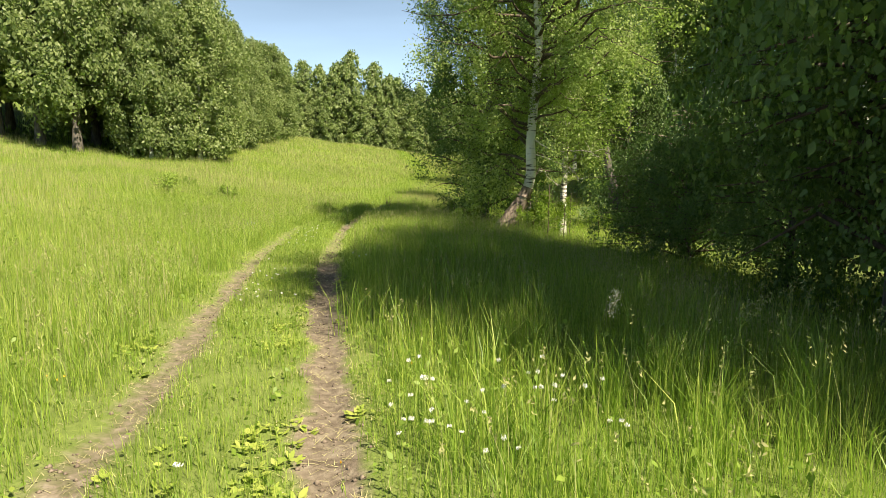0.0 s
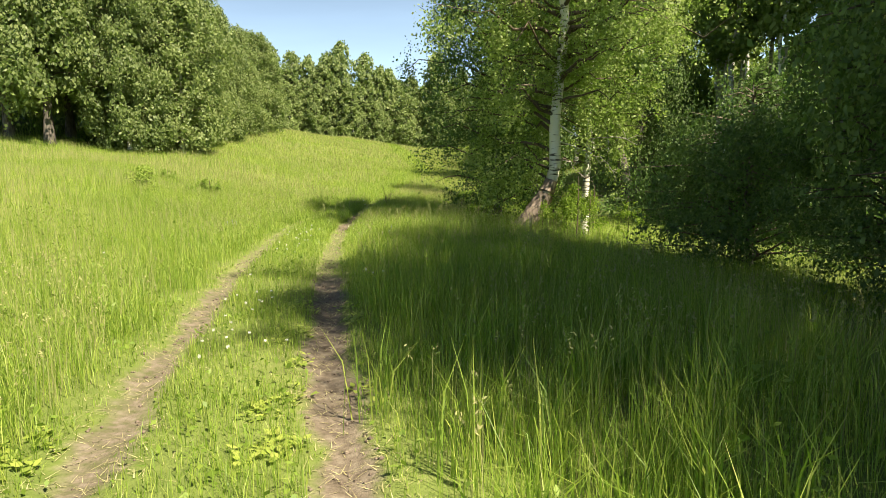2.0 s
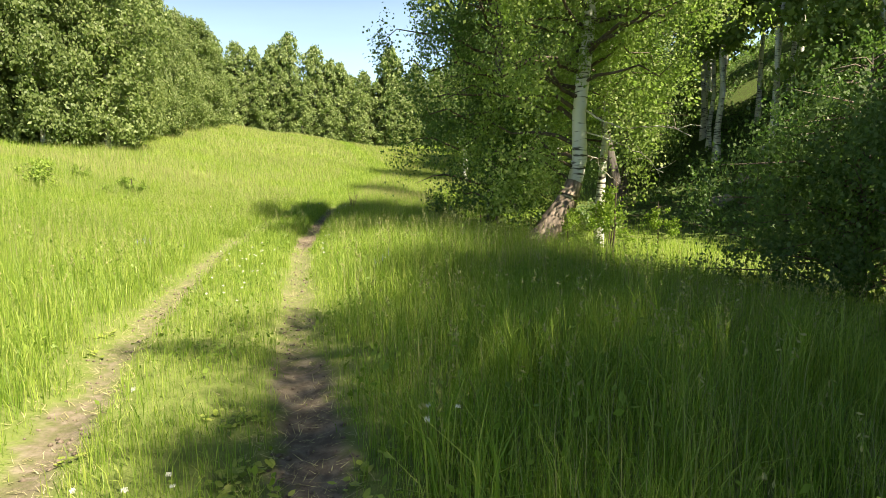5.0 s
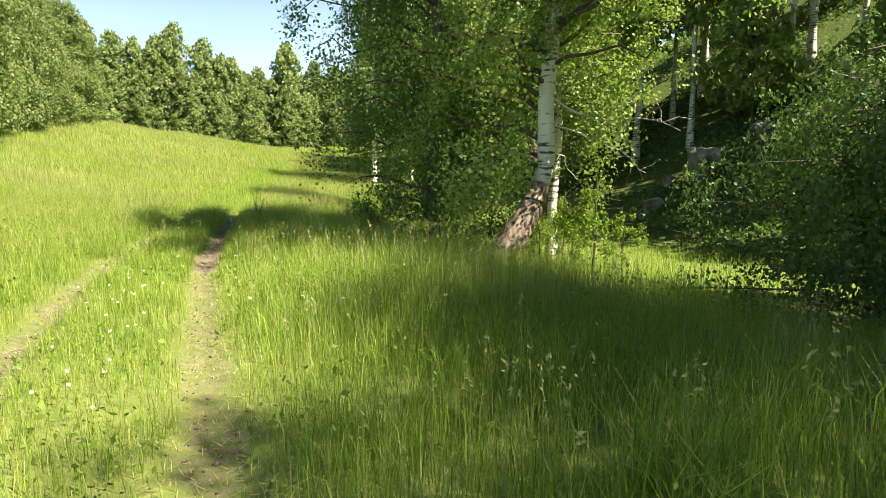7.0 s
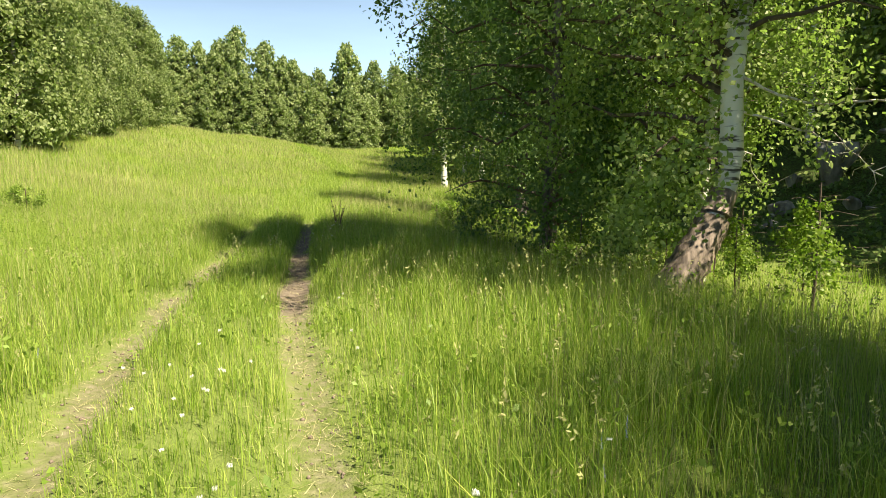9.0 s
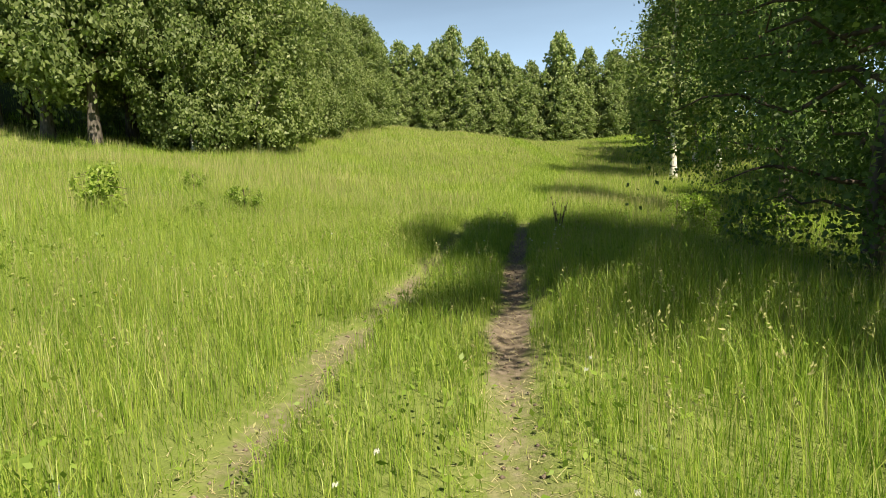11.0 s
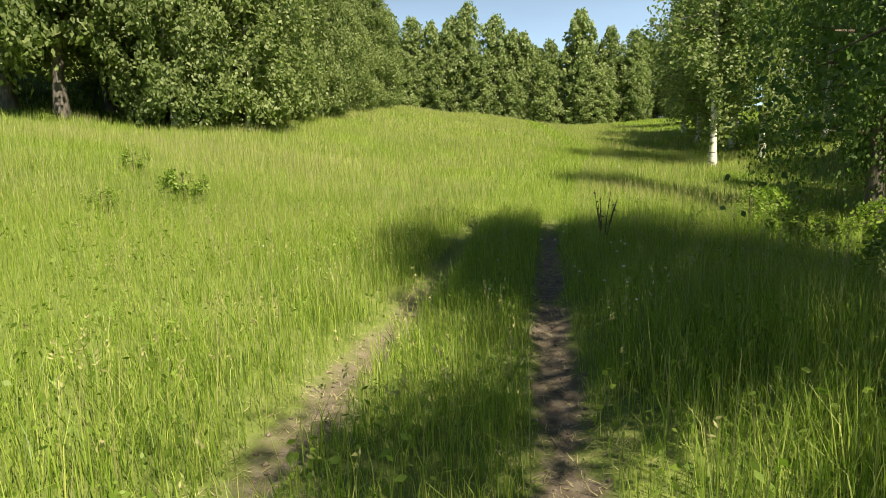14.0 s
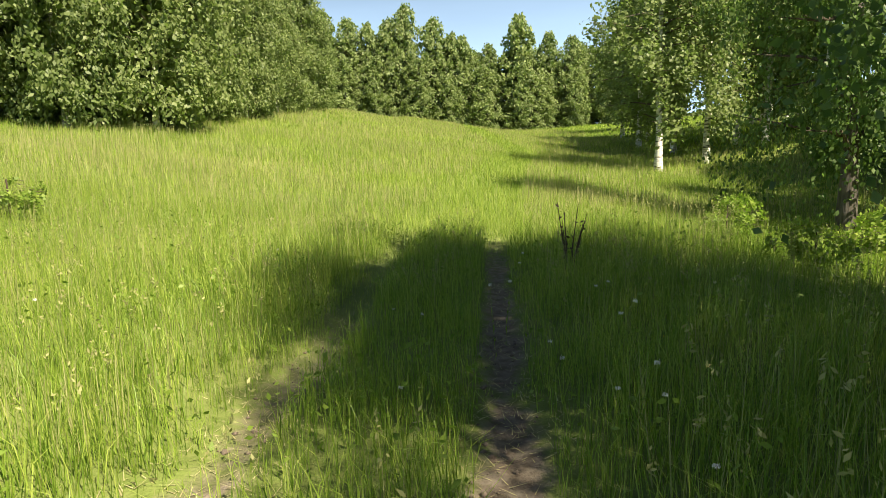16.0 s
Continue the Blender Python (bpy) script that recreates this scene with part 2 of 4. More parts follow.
def bare(x, y):
    """How much of the soil shows: 1 in the worn part of the ruts."""
    dl, dr, mid = ruts(x, y)
    worn_r = 1 - 0.55 * sstep(8.5, 10.5, y) * (1 - sstep(16.5, 18, y))
    worn_l = 0.74 - 0.2 * sstep(8, 11, y) * (1 - sstep(18, 20, y))
    jag = 0.07 * wave(x, y, 2.1, 5) + 0.05 * wave(x, y, 5.5, 3) + 0.03 * wave(x, y, 13.0, 6)
    l = (1 - sstep(0.03, 0.28, dl + jag)) * worn_l * (1 - sstep(21, 27, y))
    r = (1 - sstep(0.06, 0.29, dr + jag + 0.05 * sstep(17, 22, y))) * worn_r * (1 - sstep(24, 32, y))
    return np.maximum(l, r)


def forest(x, y):
    """1 under the trees, where no meadow grows."""
    right = sstep(11.0, 14.5, x + 1.2 * wave(x, y, 0.3, 5) - np.maximum(y - 30, 0) * 0.4)
    left = 0.45 * sstep(0, 5, -x - 10.5 + (y - 46) * 0.05 + wave(x, y, 0.4, 9)) * sstep(42, 48, y + x * 0.12 + 2 * wave(x, y, 0.2))
    back = sstep(116, 121, y)
    return np.maximum(np.maximum(right, left), back)


def mesh_from(name, co, faces, mat, attrs=None, smooth=False):
    """A mesh from an array of vertices and an array of quads or triangles."""
    me = bpy.data.meshes.new(name)
    n, k = faces.shape
    me.vertices.add(len(co))
    me.vertices.foreach_set("co", np.ascontiguousarray(co, dtype=np.float32).ravel())
    me.loops.add(n * k)
    me.loops.foreach_set("vertex_index", np.ascontiguousarray(faces, dtype=np.int32).ravel())
    me.polygons.add(n)
    me.polygons.foreach_set("loop_start", np.arange(0, n * k, k, dtype=np.int32))
    if smooth:
        me.polygons.foreach_set("use_smooth", np.ones(n, dtype=bool))
    for key, values in (attrs or {}).items():
        me.attributes.new(key, "FLOAT", "POINT").data.foreach_set("value", np.ascontiguousarray(values, dtype=np.float32))
    me.materials.append(mat)
    me.update(calc_edges=True)
    return me


def part(name, me, parent, label=""):
    ob = new(name, me)
    ob.parent = parent
    return tagged(ob, label)


def graded(lo, hi, fine_lo, fine_hi, step, grow=1.16):
    vals = list(np.arange(fine_lo, fine_hi + step / 2, step))
    s, v = step, fine_lo
    while v > lo:
        s *= grow
        v -= s
        vals.insert(0, max(v, lo))
    s, v = step, vals[-1]
    while v < hi:
        s *= grow
        v += s
        vals.append(min(v, hi))
    return np.array(vals)


def make_ground():
    xs, ys = graded(-1500, 1500, -2.6, 3.6, 0.07, 1.12), graded(-1500, 1500, -4, 34, 0.11, 1.1)
    X, Y = np.meshgrid(xs, ys)
    x, y = X.ravel(), Y.ravel()
    near = np.clip(x, -60, 60), np.clip(y, -60, 170)
    z = height(*near)
    nx, ny = len(xs), len(ys)
    i = (np.arange(ny - 1)[:, None] * nx + np.arange(nx - 1)[None, :]).ravel()
    faces = np.stack([i, i + 1, i + 1 + nx, i + nx], 1)
    me = mesh_from("ground", np.stack([x, y, z], 1), faces, GROUND,
                   {"bare": bare(x, y), "litter": forest(x, y)}, True)
    tagged(new("ground", me), "sunlit summer meadow ground with two worn earth wheel ruts", "ground", kind="structure")


make_ground()


def merge(pieces):
    co, fa, off = [], [], 0
    for v, f in pieces:
        co.append(v)
        fa.append(f + off)
        off += len(v)
    return np.concatenate(co), np.concatenate(fa)


def leaves(rng, centres, size, long=1.5, droop=0.6, facing=None, stray=0.55):
    """Pointed leaves, four corners each, hanging round the given places; facing: the way they mostly look."""
    n = len(centres)
    u = rng.normal(0, 1, (n, 3))
    u[:, 2] -= droop
    u /= np.linalg.norm(u, axis=1)[:, None]
    other = rng.normal(0, 1, (n, 3))
    if facing is not None:
        look_to = facing + rng.normal(0, stray, (n, 3))
        w = np.cross(u, look_to)
    else:
        w = np.cross(u, other)
    w /= np.linalg.norm(w, axis=1)[:, None] + 1e-9
    s = (size * rng.uniform(0.6, 1.3, n))[:, None]
    a, b = u * s * 0.5 * long, w * s * 0.5
    v = np.stack([centres - a, centres - a * 0.15 + b, centres + a, centres - a * 0.15 - b], 1).reshape(-1, 3)
    return v, np.arange(4 * n).reshape(n, 4)


# ---- grass ----
def blades(rng, x, y, hgt, wid, lean, segs):
    """Bent, tapering blades of grass standing on the ground at x, y."""
    n = len(x)
    z = height(x, y) - 0.01
    a = rng.uniform(0, 2 * np.pi, n)
    side = np.stack([np.cos(a), np.sin(a), np.zeros(n)], 1) * (wid * 0.5)[:, None]
    b = a + rng.normal(np.pi / 2, 0.5, n)
    out = np.stack([np.cos(b), np.sin(b)], 1) * (hgt * lean)[:, None]
    root = np.stack([x, y, z], 1)
    tip = root + np.stack([out[:, 0], out[:, 1], hgt * np.sqrt(np.maximum(1 - lean ** 2, 0.1))], 1)
    if segs == 1:
        return np.stack([root - side, root + side, tip], 1).reshape(-1, 3), np.arange(3 * n).reshape(n, 3)
    mid = root + np.stack([out[:, 0] * 0.25, out[:, 1] * 0.25, hgt * 0.58], 1)
    v = np.stack([root - side, root + side, mid + side * 0.8, mid - side * 0.8, tip], 1).reshape(-1, 3)
    k = 5 * np.arange(n)[:, None]
    f = np.concatenate([k + np.array([[0, 1, 2]]), k + np.array([[0, 2, 3]]), k + np.array([[3, 2, 4]])], 0)
    return v, f


def tallness(x, y):
    """How tall the grass stands: short on the verges and between the ruts, tall beside them."""
    dl, dr, mid = ruts(x, y)
    d = np.minimum(dl, dr)
    tall = 0.36 + 0.10 * wave(x, y, 0.5, 3) + 0.07 * wave(x, y, 1.7, 8)
    tall = tall + 0.08 * sstep(0.8, 2.2, mid) * (1 - sstep(5, 9, x))
    short = 0.16 + 0.05 * wave(x, y, 2.0, 1) + 0.15 * sstep(9, 21, y)
    between = np.abs(mid) < 0.7
    verge = sstep(0.16, 0.62, d + 0.12 * wave(x, y, 1.6, 12))
    h = np.where(between, short, short * 0.6 + (tall - short * 0.6) * verge)
    return np.where(d < 0.16, 0.05, np.maximum(h, 0.05))


def make_grass():
    rng = np.random.default_rng(3)

    def scatter(x0, x1, y0, y1, per):
        n = int((x1 - x0) * (y1 - y0) * per)
        return rng.uniform(x0, x1, n), rng.uniform(y0, y1, n)

    def clumped(x, y):
        return rng.uniform(0, 1, len(x)) < 0.62 + 0.55 * wave(x, y, 2.6, 4) + 0.25 * wave(x, y, 7.0, 2)

    def inside(x, y, x0, x1, y1, soft):
        """True more and more often from the zone's edge inwards."""
        e = np.minimum(np.minimum(x - x0, x1 - x), y1 - y) + 0.5 * wave(x, y, 1.1, 3)
        return e / soft > rng.uniform(0, 1, len(x))

    def stuff(name, pieces, mat, label, category="grass"):
        v, f = merge(pieces)
        tagged(new(name, mesh_from(name, v, f, mat)), label, category, kind="stuff")

    # close to the track
    x, y = scatter(-3.2, 4.2, -1.4, 30, 1400)
    keep = (rng.uniform(0, 1, len(x)) > np.clip(bare(x, y) * 1.6, 0, 0.985)) & clumped(x, y) & inside(x, y, -3.2, 4.2, 30, 1.6)
    x, y = x[keep], y[keep]
    h = tallness(x, y) * rng.uniform(0.45, 1.3, len(x))
    w = rng.uniform(0.0025, 0.0056, len(x)) * (0.8 + h)
    pieces = [blades(rng, x, y, h, w, rng.beta(2.0, 3.2, len(x)) * 0.95, 2)]
    # tufts of long arching blades on the shaded side
    tx, ty = rng.uniform(0.95, 4.6, 90), rng.uniform(0.8, 9.5, 90)
    k = np.repeat(np.arange(90), 34)
    x, y = tx[k] + rng.normal(0, 0.07, len(k)), ty[k] + rng.normal(0, 0.07, len(k))
    pieces.append(blades(rng, x, y, rng.uniform(0.4, 0.78, len(k)), rng.uniform(0.005, 0.011, len(k)), rng.beta(2, 3, len(k)) * 0.9, 2))
    stuff("meadow_grass", pieces, GRASS, "bright green uncut grass beside a wheel track")
    # the meadow further off
    pieces, heads = [], []
    done = (-3.2, 4.2, 30, 1.6)
    for box, per, wid, soft in (((-7.5, 7.5, -0.5, 33), 760, (0.0028, 0.0058), 3.0), ((-17, 14, 0, 42), 150, (0.007, 0.015), 5),
                                ((-26, 20, 30, 68), 110, (0.010, 0.022), 8), ((-40, 42, 48, 122), 26, (0.03, 0.065), 1)):
        x, y = scatter(*box, per)
        keep = ~inside(x, y, *done) & inside(x, y, box[0], box[1], box[3], soft)
        done = (box[0], box[1], box[3], soft)
        keep &= (forest(x, y) < rng.uniform(0.1, 0.8, len(x)))
        keep &= rng.uniform(0, 1, len(x)) > np.clip(bare(x, y) * 1.6, 0, 0.985)
        x, y = x[keep], y[keep]
        h = (0.36 + 0.12 * wave(x, y, 0.5, 3)) * rng.uniform(0.5, 1.3, len(x))
        pieces.append(blades(rng, x, y, h, rng.uniform(*wid, len(x)), rng.beta(1.8, 4, len(x)) * 0.95, 1))
    # pale flowering stalks that lighten the meadow from afar
    for box, per, wid in (((-16, 6, 3, 40), 48, (0.005, 0.010)), ((-24, 20, 34, 112), 24, (0.012, 0.026))):
        x, y = scatter(*box, per)
        dl, dr, mid = ruts(x, y)
        keep = (np.minimum(dl, dr) > 0.5) & (np.abs(mid) > 0.8) & (forest(x, y) < 0.2) & (wave(x, y, 0.25, 2) + 0.6 * wave(x, y, 0.9, 5) > -0.35)
        x, y = x[keep], y[keep]
        h = (0.46 + 0.12 * wave(x, y, 0.5, 3)) * rng.uniform(0.8, 1.35, len(x))
        heads.append(blades(rng, x, y, h, rng.uniform(*wid, len(x)), rng.beta(2, 6, len(x)) * 0.7, 1))
    stuff("far_meadow_grass", pieces, GRASS, "yellow-green tall grass over a sloping meadow")
    stuff("far_seed_heads", heads, GRASS_HEAD, "straw-pale flowering grass over the sunlit meadow")
    # seed heads standing over the grass
    x, y = scatter(-4, 6.5, -0.5, 32, 16)
    keep = (tallness(x, y) > 0.27) & (wave(x, y, 0.8, 6) > -0.2)
    x, y = x[keep], y[keep]
    n = len(x)
    h = tallness(x, y) * rng.uniform(1.2, 1.75, n)
    lean = rng.beta(2, 6, n) * 0.7
    stalk = blades(rng, x, y, h, np.full(n, 0.004), lean, 2)
    tips = stalk[0].reshape(n, 5, 3)
    k = np.repeat(np.arange(n), 9)
    t = rng.uniform(0.55, 1.0, len(k))[:, None]
    spots = tips[k, 2] * (1 - t) + tips[k, 4] * t + rng.normal(0, 0.008, (len(k), 3))
    v, f = leaves(rng, spots, 0.011, 2.6, -1.0)
    tri = np.concatenate([f[:, [0, 1, 2]], f[:, [0, 2, 3]]])
    stuff("grass_seed_heads", [stalk, (v, tri)], GRASS_HEAD, "pale green flowering grass stalks with seed heads")
    # broad-leaved herbs among the grass
    x, y = scatter(-6, 7, -0.8, 30, 170)
    keep = (rng.uniform(0, 1, len(x)) > bare(x, y) * 1.7) & (wave(x, y, 1.1, 10) + 0.5 * wave(x, y, 4.0, 1) > 0.05)
    x, y = x[keep], y[keep]
    z = height(x, y) + np.maximum(tallness(x, y), 0.08) * rng.uniform(0.25, 1.0, len(x))
    pieces = [leaves(rng, np.stack([x, y, z], 1), rng.uniform(0.012, 0.032, len(x)), 1.8, 0.3)]
    stuff("meadow_herbs", pieces, HERB, "small leafy green herbs among the grass", "plants")
    # low undergrowth on the wood's floor
    x, y = scatter(9, 44, -4, 60, 42)
    keep = (forest(x, y) > 0.7) & (wave(x, y, 0.6, 4) > -0.25)
    x, y = x[keep], y[keep]
    c = np.stack([x, y, height(x, y) + rng.uniform(0.02, 0.32, len(x))], 1)
    stuff("undergrowth", [leaves(rng, c, 0.12, 1.6, 0.2)], LEAF_DARK_SHADED, "low dark green undergrowth on the wood's floor", "plants")
    # plantain rosettes on the trodden verges
    x, y = scatter(-1.6, 1.6, -0.5, 24, 70)
    dl, dr, mid = ruts(x, y)
    d = np.minimum(dl, dr)
    verge = (dr < 0.55) & (mid < 0.66) & (y > 1.2) & (y < 6.5)
    keep = (d > 0.13) & (d < 0.55) & (wave(x, y, 1.0, 13) + 0.5 * wave(x, y, 3.3, 2) > 0.5 + 0.12 * np.maximum(y - 7, 0) - 0.6 * verge)
    x, y = x[keep], y[keep]
    k = np.repeat(np.arange(len(x)), 6)
    a = rng.uniform(0, 6.28, len(k))
    r = rng.uniform(0.03, 0.075, len(k))
    px, py = x[k] + np.cos(a) * r, y[k] + np.sin(a) * r
    c = np.stack([px, py, height(px, py) + rng.uniform(0.01, 0.05, len(k))], 1)
    u = np.stack([np.cos(a), np.sin(a), rng.uniform(-0.1, 0.6, len(k))], 1) * (rng.uniform(0.016, 0.038, len(k)))[:, None]
    w = np.stack([-np.sin(a), np.cos(a), rng.normal(0, 0.2, len(k))], 1) * (rng.uniform(0.011, 0.021, len(k)))[:, None]
    v = np.stack([c - u, c - u * 0.3 + w, c + u * 0.45 + w * 0.8, c + u, c + u * 0.45 - w * 0.8, c - u * 0.3 - w], 1).reshape(-1, 3)
    m = 6 * np.arange(len(k))[:, None]
    f = np.concatenate([m + np.array([[0, 1, 4, 5]]), m + np.array([[1, 2, 3, 4]])])
    stuff("plantain_rosettes", [(v, f)], PLANTAIN, "flat plantain leaves on the trodden verge", "plants")
    # cut straw and dry bits lying in the ruts
    x, y = scatter(-1.7, 2.4, -0.5, 26, 420)
    dl, dr, mid = ruts(x, y)
    keep = (np.minimum(dl, dr) < 0.30 + rng.exponential(0.09, len(x))) & (wave(x, y, 2.4, 3) > -0.45)
    x, y = x[keep], y[keep]
    v, f = blades(rng, x, y, rng.uniform(0.02, 0.10, len(x)), rng.uniform(0.003, 0.008, len(x)), np.full(len(x), 0.97), 1)
    v[:, 2] += 0.014
    stuff("dry_straw", [(v, f)], STRAW, "dry cut grass lying in the ruts", "straw")
    # small clods of earth
    x, y = scatter(-1.5, 2.2, -0.5, 24, 60)
    keep = bare(x, y) > 0.25
    x, y = x[keep], y[keep]
    s = rng.uniform(0.008, 0.028, len(x)) * rng.uniform(0.5, 1.0, len(x))
    base = np.array([[1, 0, 0], [0, 1, 0], [-1, 0, 0], [0, -1, 0], [0.1, 0.1, 0.8], [0, 0, -0.6]])
    v = base[None] * s[:, None, None] * rng.uniform(0.6, 1.3, (len(x), 6, 3)) + np.stack([x, y, height(x, y) + 0.004], 1)[:, None, :]
    f0 = np.array([[0, 1, 4], [1, 2, 4], [2, 3, 4], [3, 0, 4], [1, 0, 5], [2, 1, 5], [3, 2, 5], [0, 3, 5]])
    f = (6 * np.arange(len(x))[:, None, None] + f0[None]).reshape(-1, 3)
    stuff("earth_clods", [(v.reshape(-1, 3), f)], SOIL, "crumbs and clods of brown earth in the ruts", "soil")


# ---- trees ----
def tube(points, radii, sides=8, wobble=0.0, rng=None):
    """A tapering round stem along points."""
    p = np.asarray(points, float)
    r = np.asarray(radii, float)
    n = len(p)
    d = np.gradient(p, axis=0)
    d /= np.linalg.norm(d, axis=1)[:, None] + 1e-9
    ref = np.where(np.abs(d[:, 2:3]) > 0.9, np.array([[1.0, 0, 0]]), np.array([[0, 0, 1.0]]))
    s = np.cross(d, ref)
    s /= np.linalg.norm(s, axis=1)[:, None]
    q = np.cross(d, s)
    a = np.arange(sides) * 2 * np.pi / sides
    rr = r[:, None] * np.ones(sides)[None, :]
    if wobble and rng is not None:
        rr = rr * (1 + rng.normal(0, wobble, rr.shape))
    v = p[:, None, :] + rr[..., None] * (np.cos(a)[None, :, None] * s[:, None, :] + np.sin(a)[None, :, None] * q[:, None, :])
    k = np.arange(n - 1)[:, None] * sides
    i, j = np.arange(sides)[None, :], (np.arange(sides)[None, :] + 1) % sides
    f = np.stack([k + i, k + j, k + sides + j, k + sides + i], -1).reshape(-1, 4)
    return v.reshape(-1, 3), f


def spread(rng, limbs, count, blob, hang, dense=1.6):
    """Places of leaves along limbs, in clumps of uneven size, with twigs that hang down by up to hang."""
    lens = np.array([np.linalg.norm(np.diff(l, axis=0), axis=1).sum() for l in limbs])
    clumps = max(int(lens.sum() * dense), 8)
    pick = rng.choice(len(limbs), clumps, p=lens / lens.sum())
    t = rng.beta(2.2, 1.1, clumps)
    mid = np.array([[np.interp(tt, np.linspace(0, 1, len(limbs[k])), limbs[k][:, c]) for c in range(3)] for k, tt in zip(pick, t)])
    mid += rng.normal(0, blob * 0.6, mid.shape)
    size = blob * rng.uniform(0.45, 1.25, clumps)
    w = size ** 2 * rng.uniform(0.2, 1.6, clumps)
    own = rng.choice(clumps, count, p=w / w.sum())
    off = rng.normal(0, 1, (count, 3)) * size[own][:, None] * 0.55
    # several thin hanging strands in each clump
    strand = rng.integers(0, 5, count)
    ang = own * 2.4 + strand * 1.256
    off[:, 0] = off[:, 0] * 0.55 + np.cos(ang) * size[own] * 0.45
    off[:, 1] = off[:, 1] * 0.55 + np.sin(ang) * size[own] * 0.45
    off[:, 2] -= hang * rng.beta(1.1, 1.6, count) * size[own] / blob
    return mid[own] + off


def mounds(rng, at, low, top, radius, profile, count, blob, hang, leaf):
    """Leaves of a crown seen from afar: overlapping drooping sprays round the stem, lit outside, with dark gaps between."""
    k = int(1.25 * 6.28 * radius * 0.75 * (top - low) / (blob * blob * 1.6))
    s = (np.arange(k) + rng.uniform(0, 1, k)) / k
    s = s ** 0.9
    a = np.arange(k) * 2.39996 + rng.normal(0, 0.3, k)
    reach = radius * np.interp(s, np.linspace(0, 1, len(profile)), profile) * rng.uniform(0.62, 1.12, k)
    reach *= 1 + 0.16 * np.sin(a * 2 + s * 9)
    z = low + (top - low) * s
    axis = np.array([at(v) for v in z])
    mid = axis + np.stack([np.cos(a) * reach, np.sin(a) * reach, reach * 0.15], 1)
    size = blob * rng.uniform(0.6, 1.3, k) * (1 - 0.45 * s)
    own = rng.choice(k, count, p=size ** 2 / (size ** 2).sum())
    d = rng.normal(0, 1, (count, 3))
    d[:, 2] += 0.25
    d /= np.linalg.norm(d, axis=1)[:, None]
    off = d * size[own][:, None] * rng.uniform(0.65, 1.1, count)[:, None] * np.array((0.8, 0.8, 0.62))
    away = np.hypot(off[:, 0], off[:, 1]) / size[own]
    off[:, 2] -= hang * size[own] / blob * (0.5 * away ** 2 + rng.beta(1, 3, count) * 0.7)
    places = mid[own] + off
    out = d + 0.55 * np.stack([np.cos(a[own]), np.sin(a[own]), np.full(count, 0.5)], 1)
    # foliage deep inside, close to the stem
    m = count // 7
    t = rng.uniform(0, 1, m)
    b = rng.uniform(0, 6.28, m)
    r = radius * np.interp(t, np.linspace(0, 1, len(profile)), profile) * np.sqrt(rng.uniform(0, 1, m)) * 0.62
    inner = np.array([at(v) for v in low + (top - low) * 0.95 * t]) + np.stack([np.cos(b) * r, np.sin(b) * r, r * 0.1], 1)
    inside = leaves(rng, inner, leaf * 2.1, 1.3, 0.4)
    return places, out / np.linalg.norm(out, axis=1)[:, None], inside


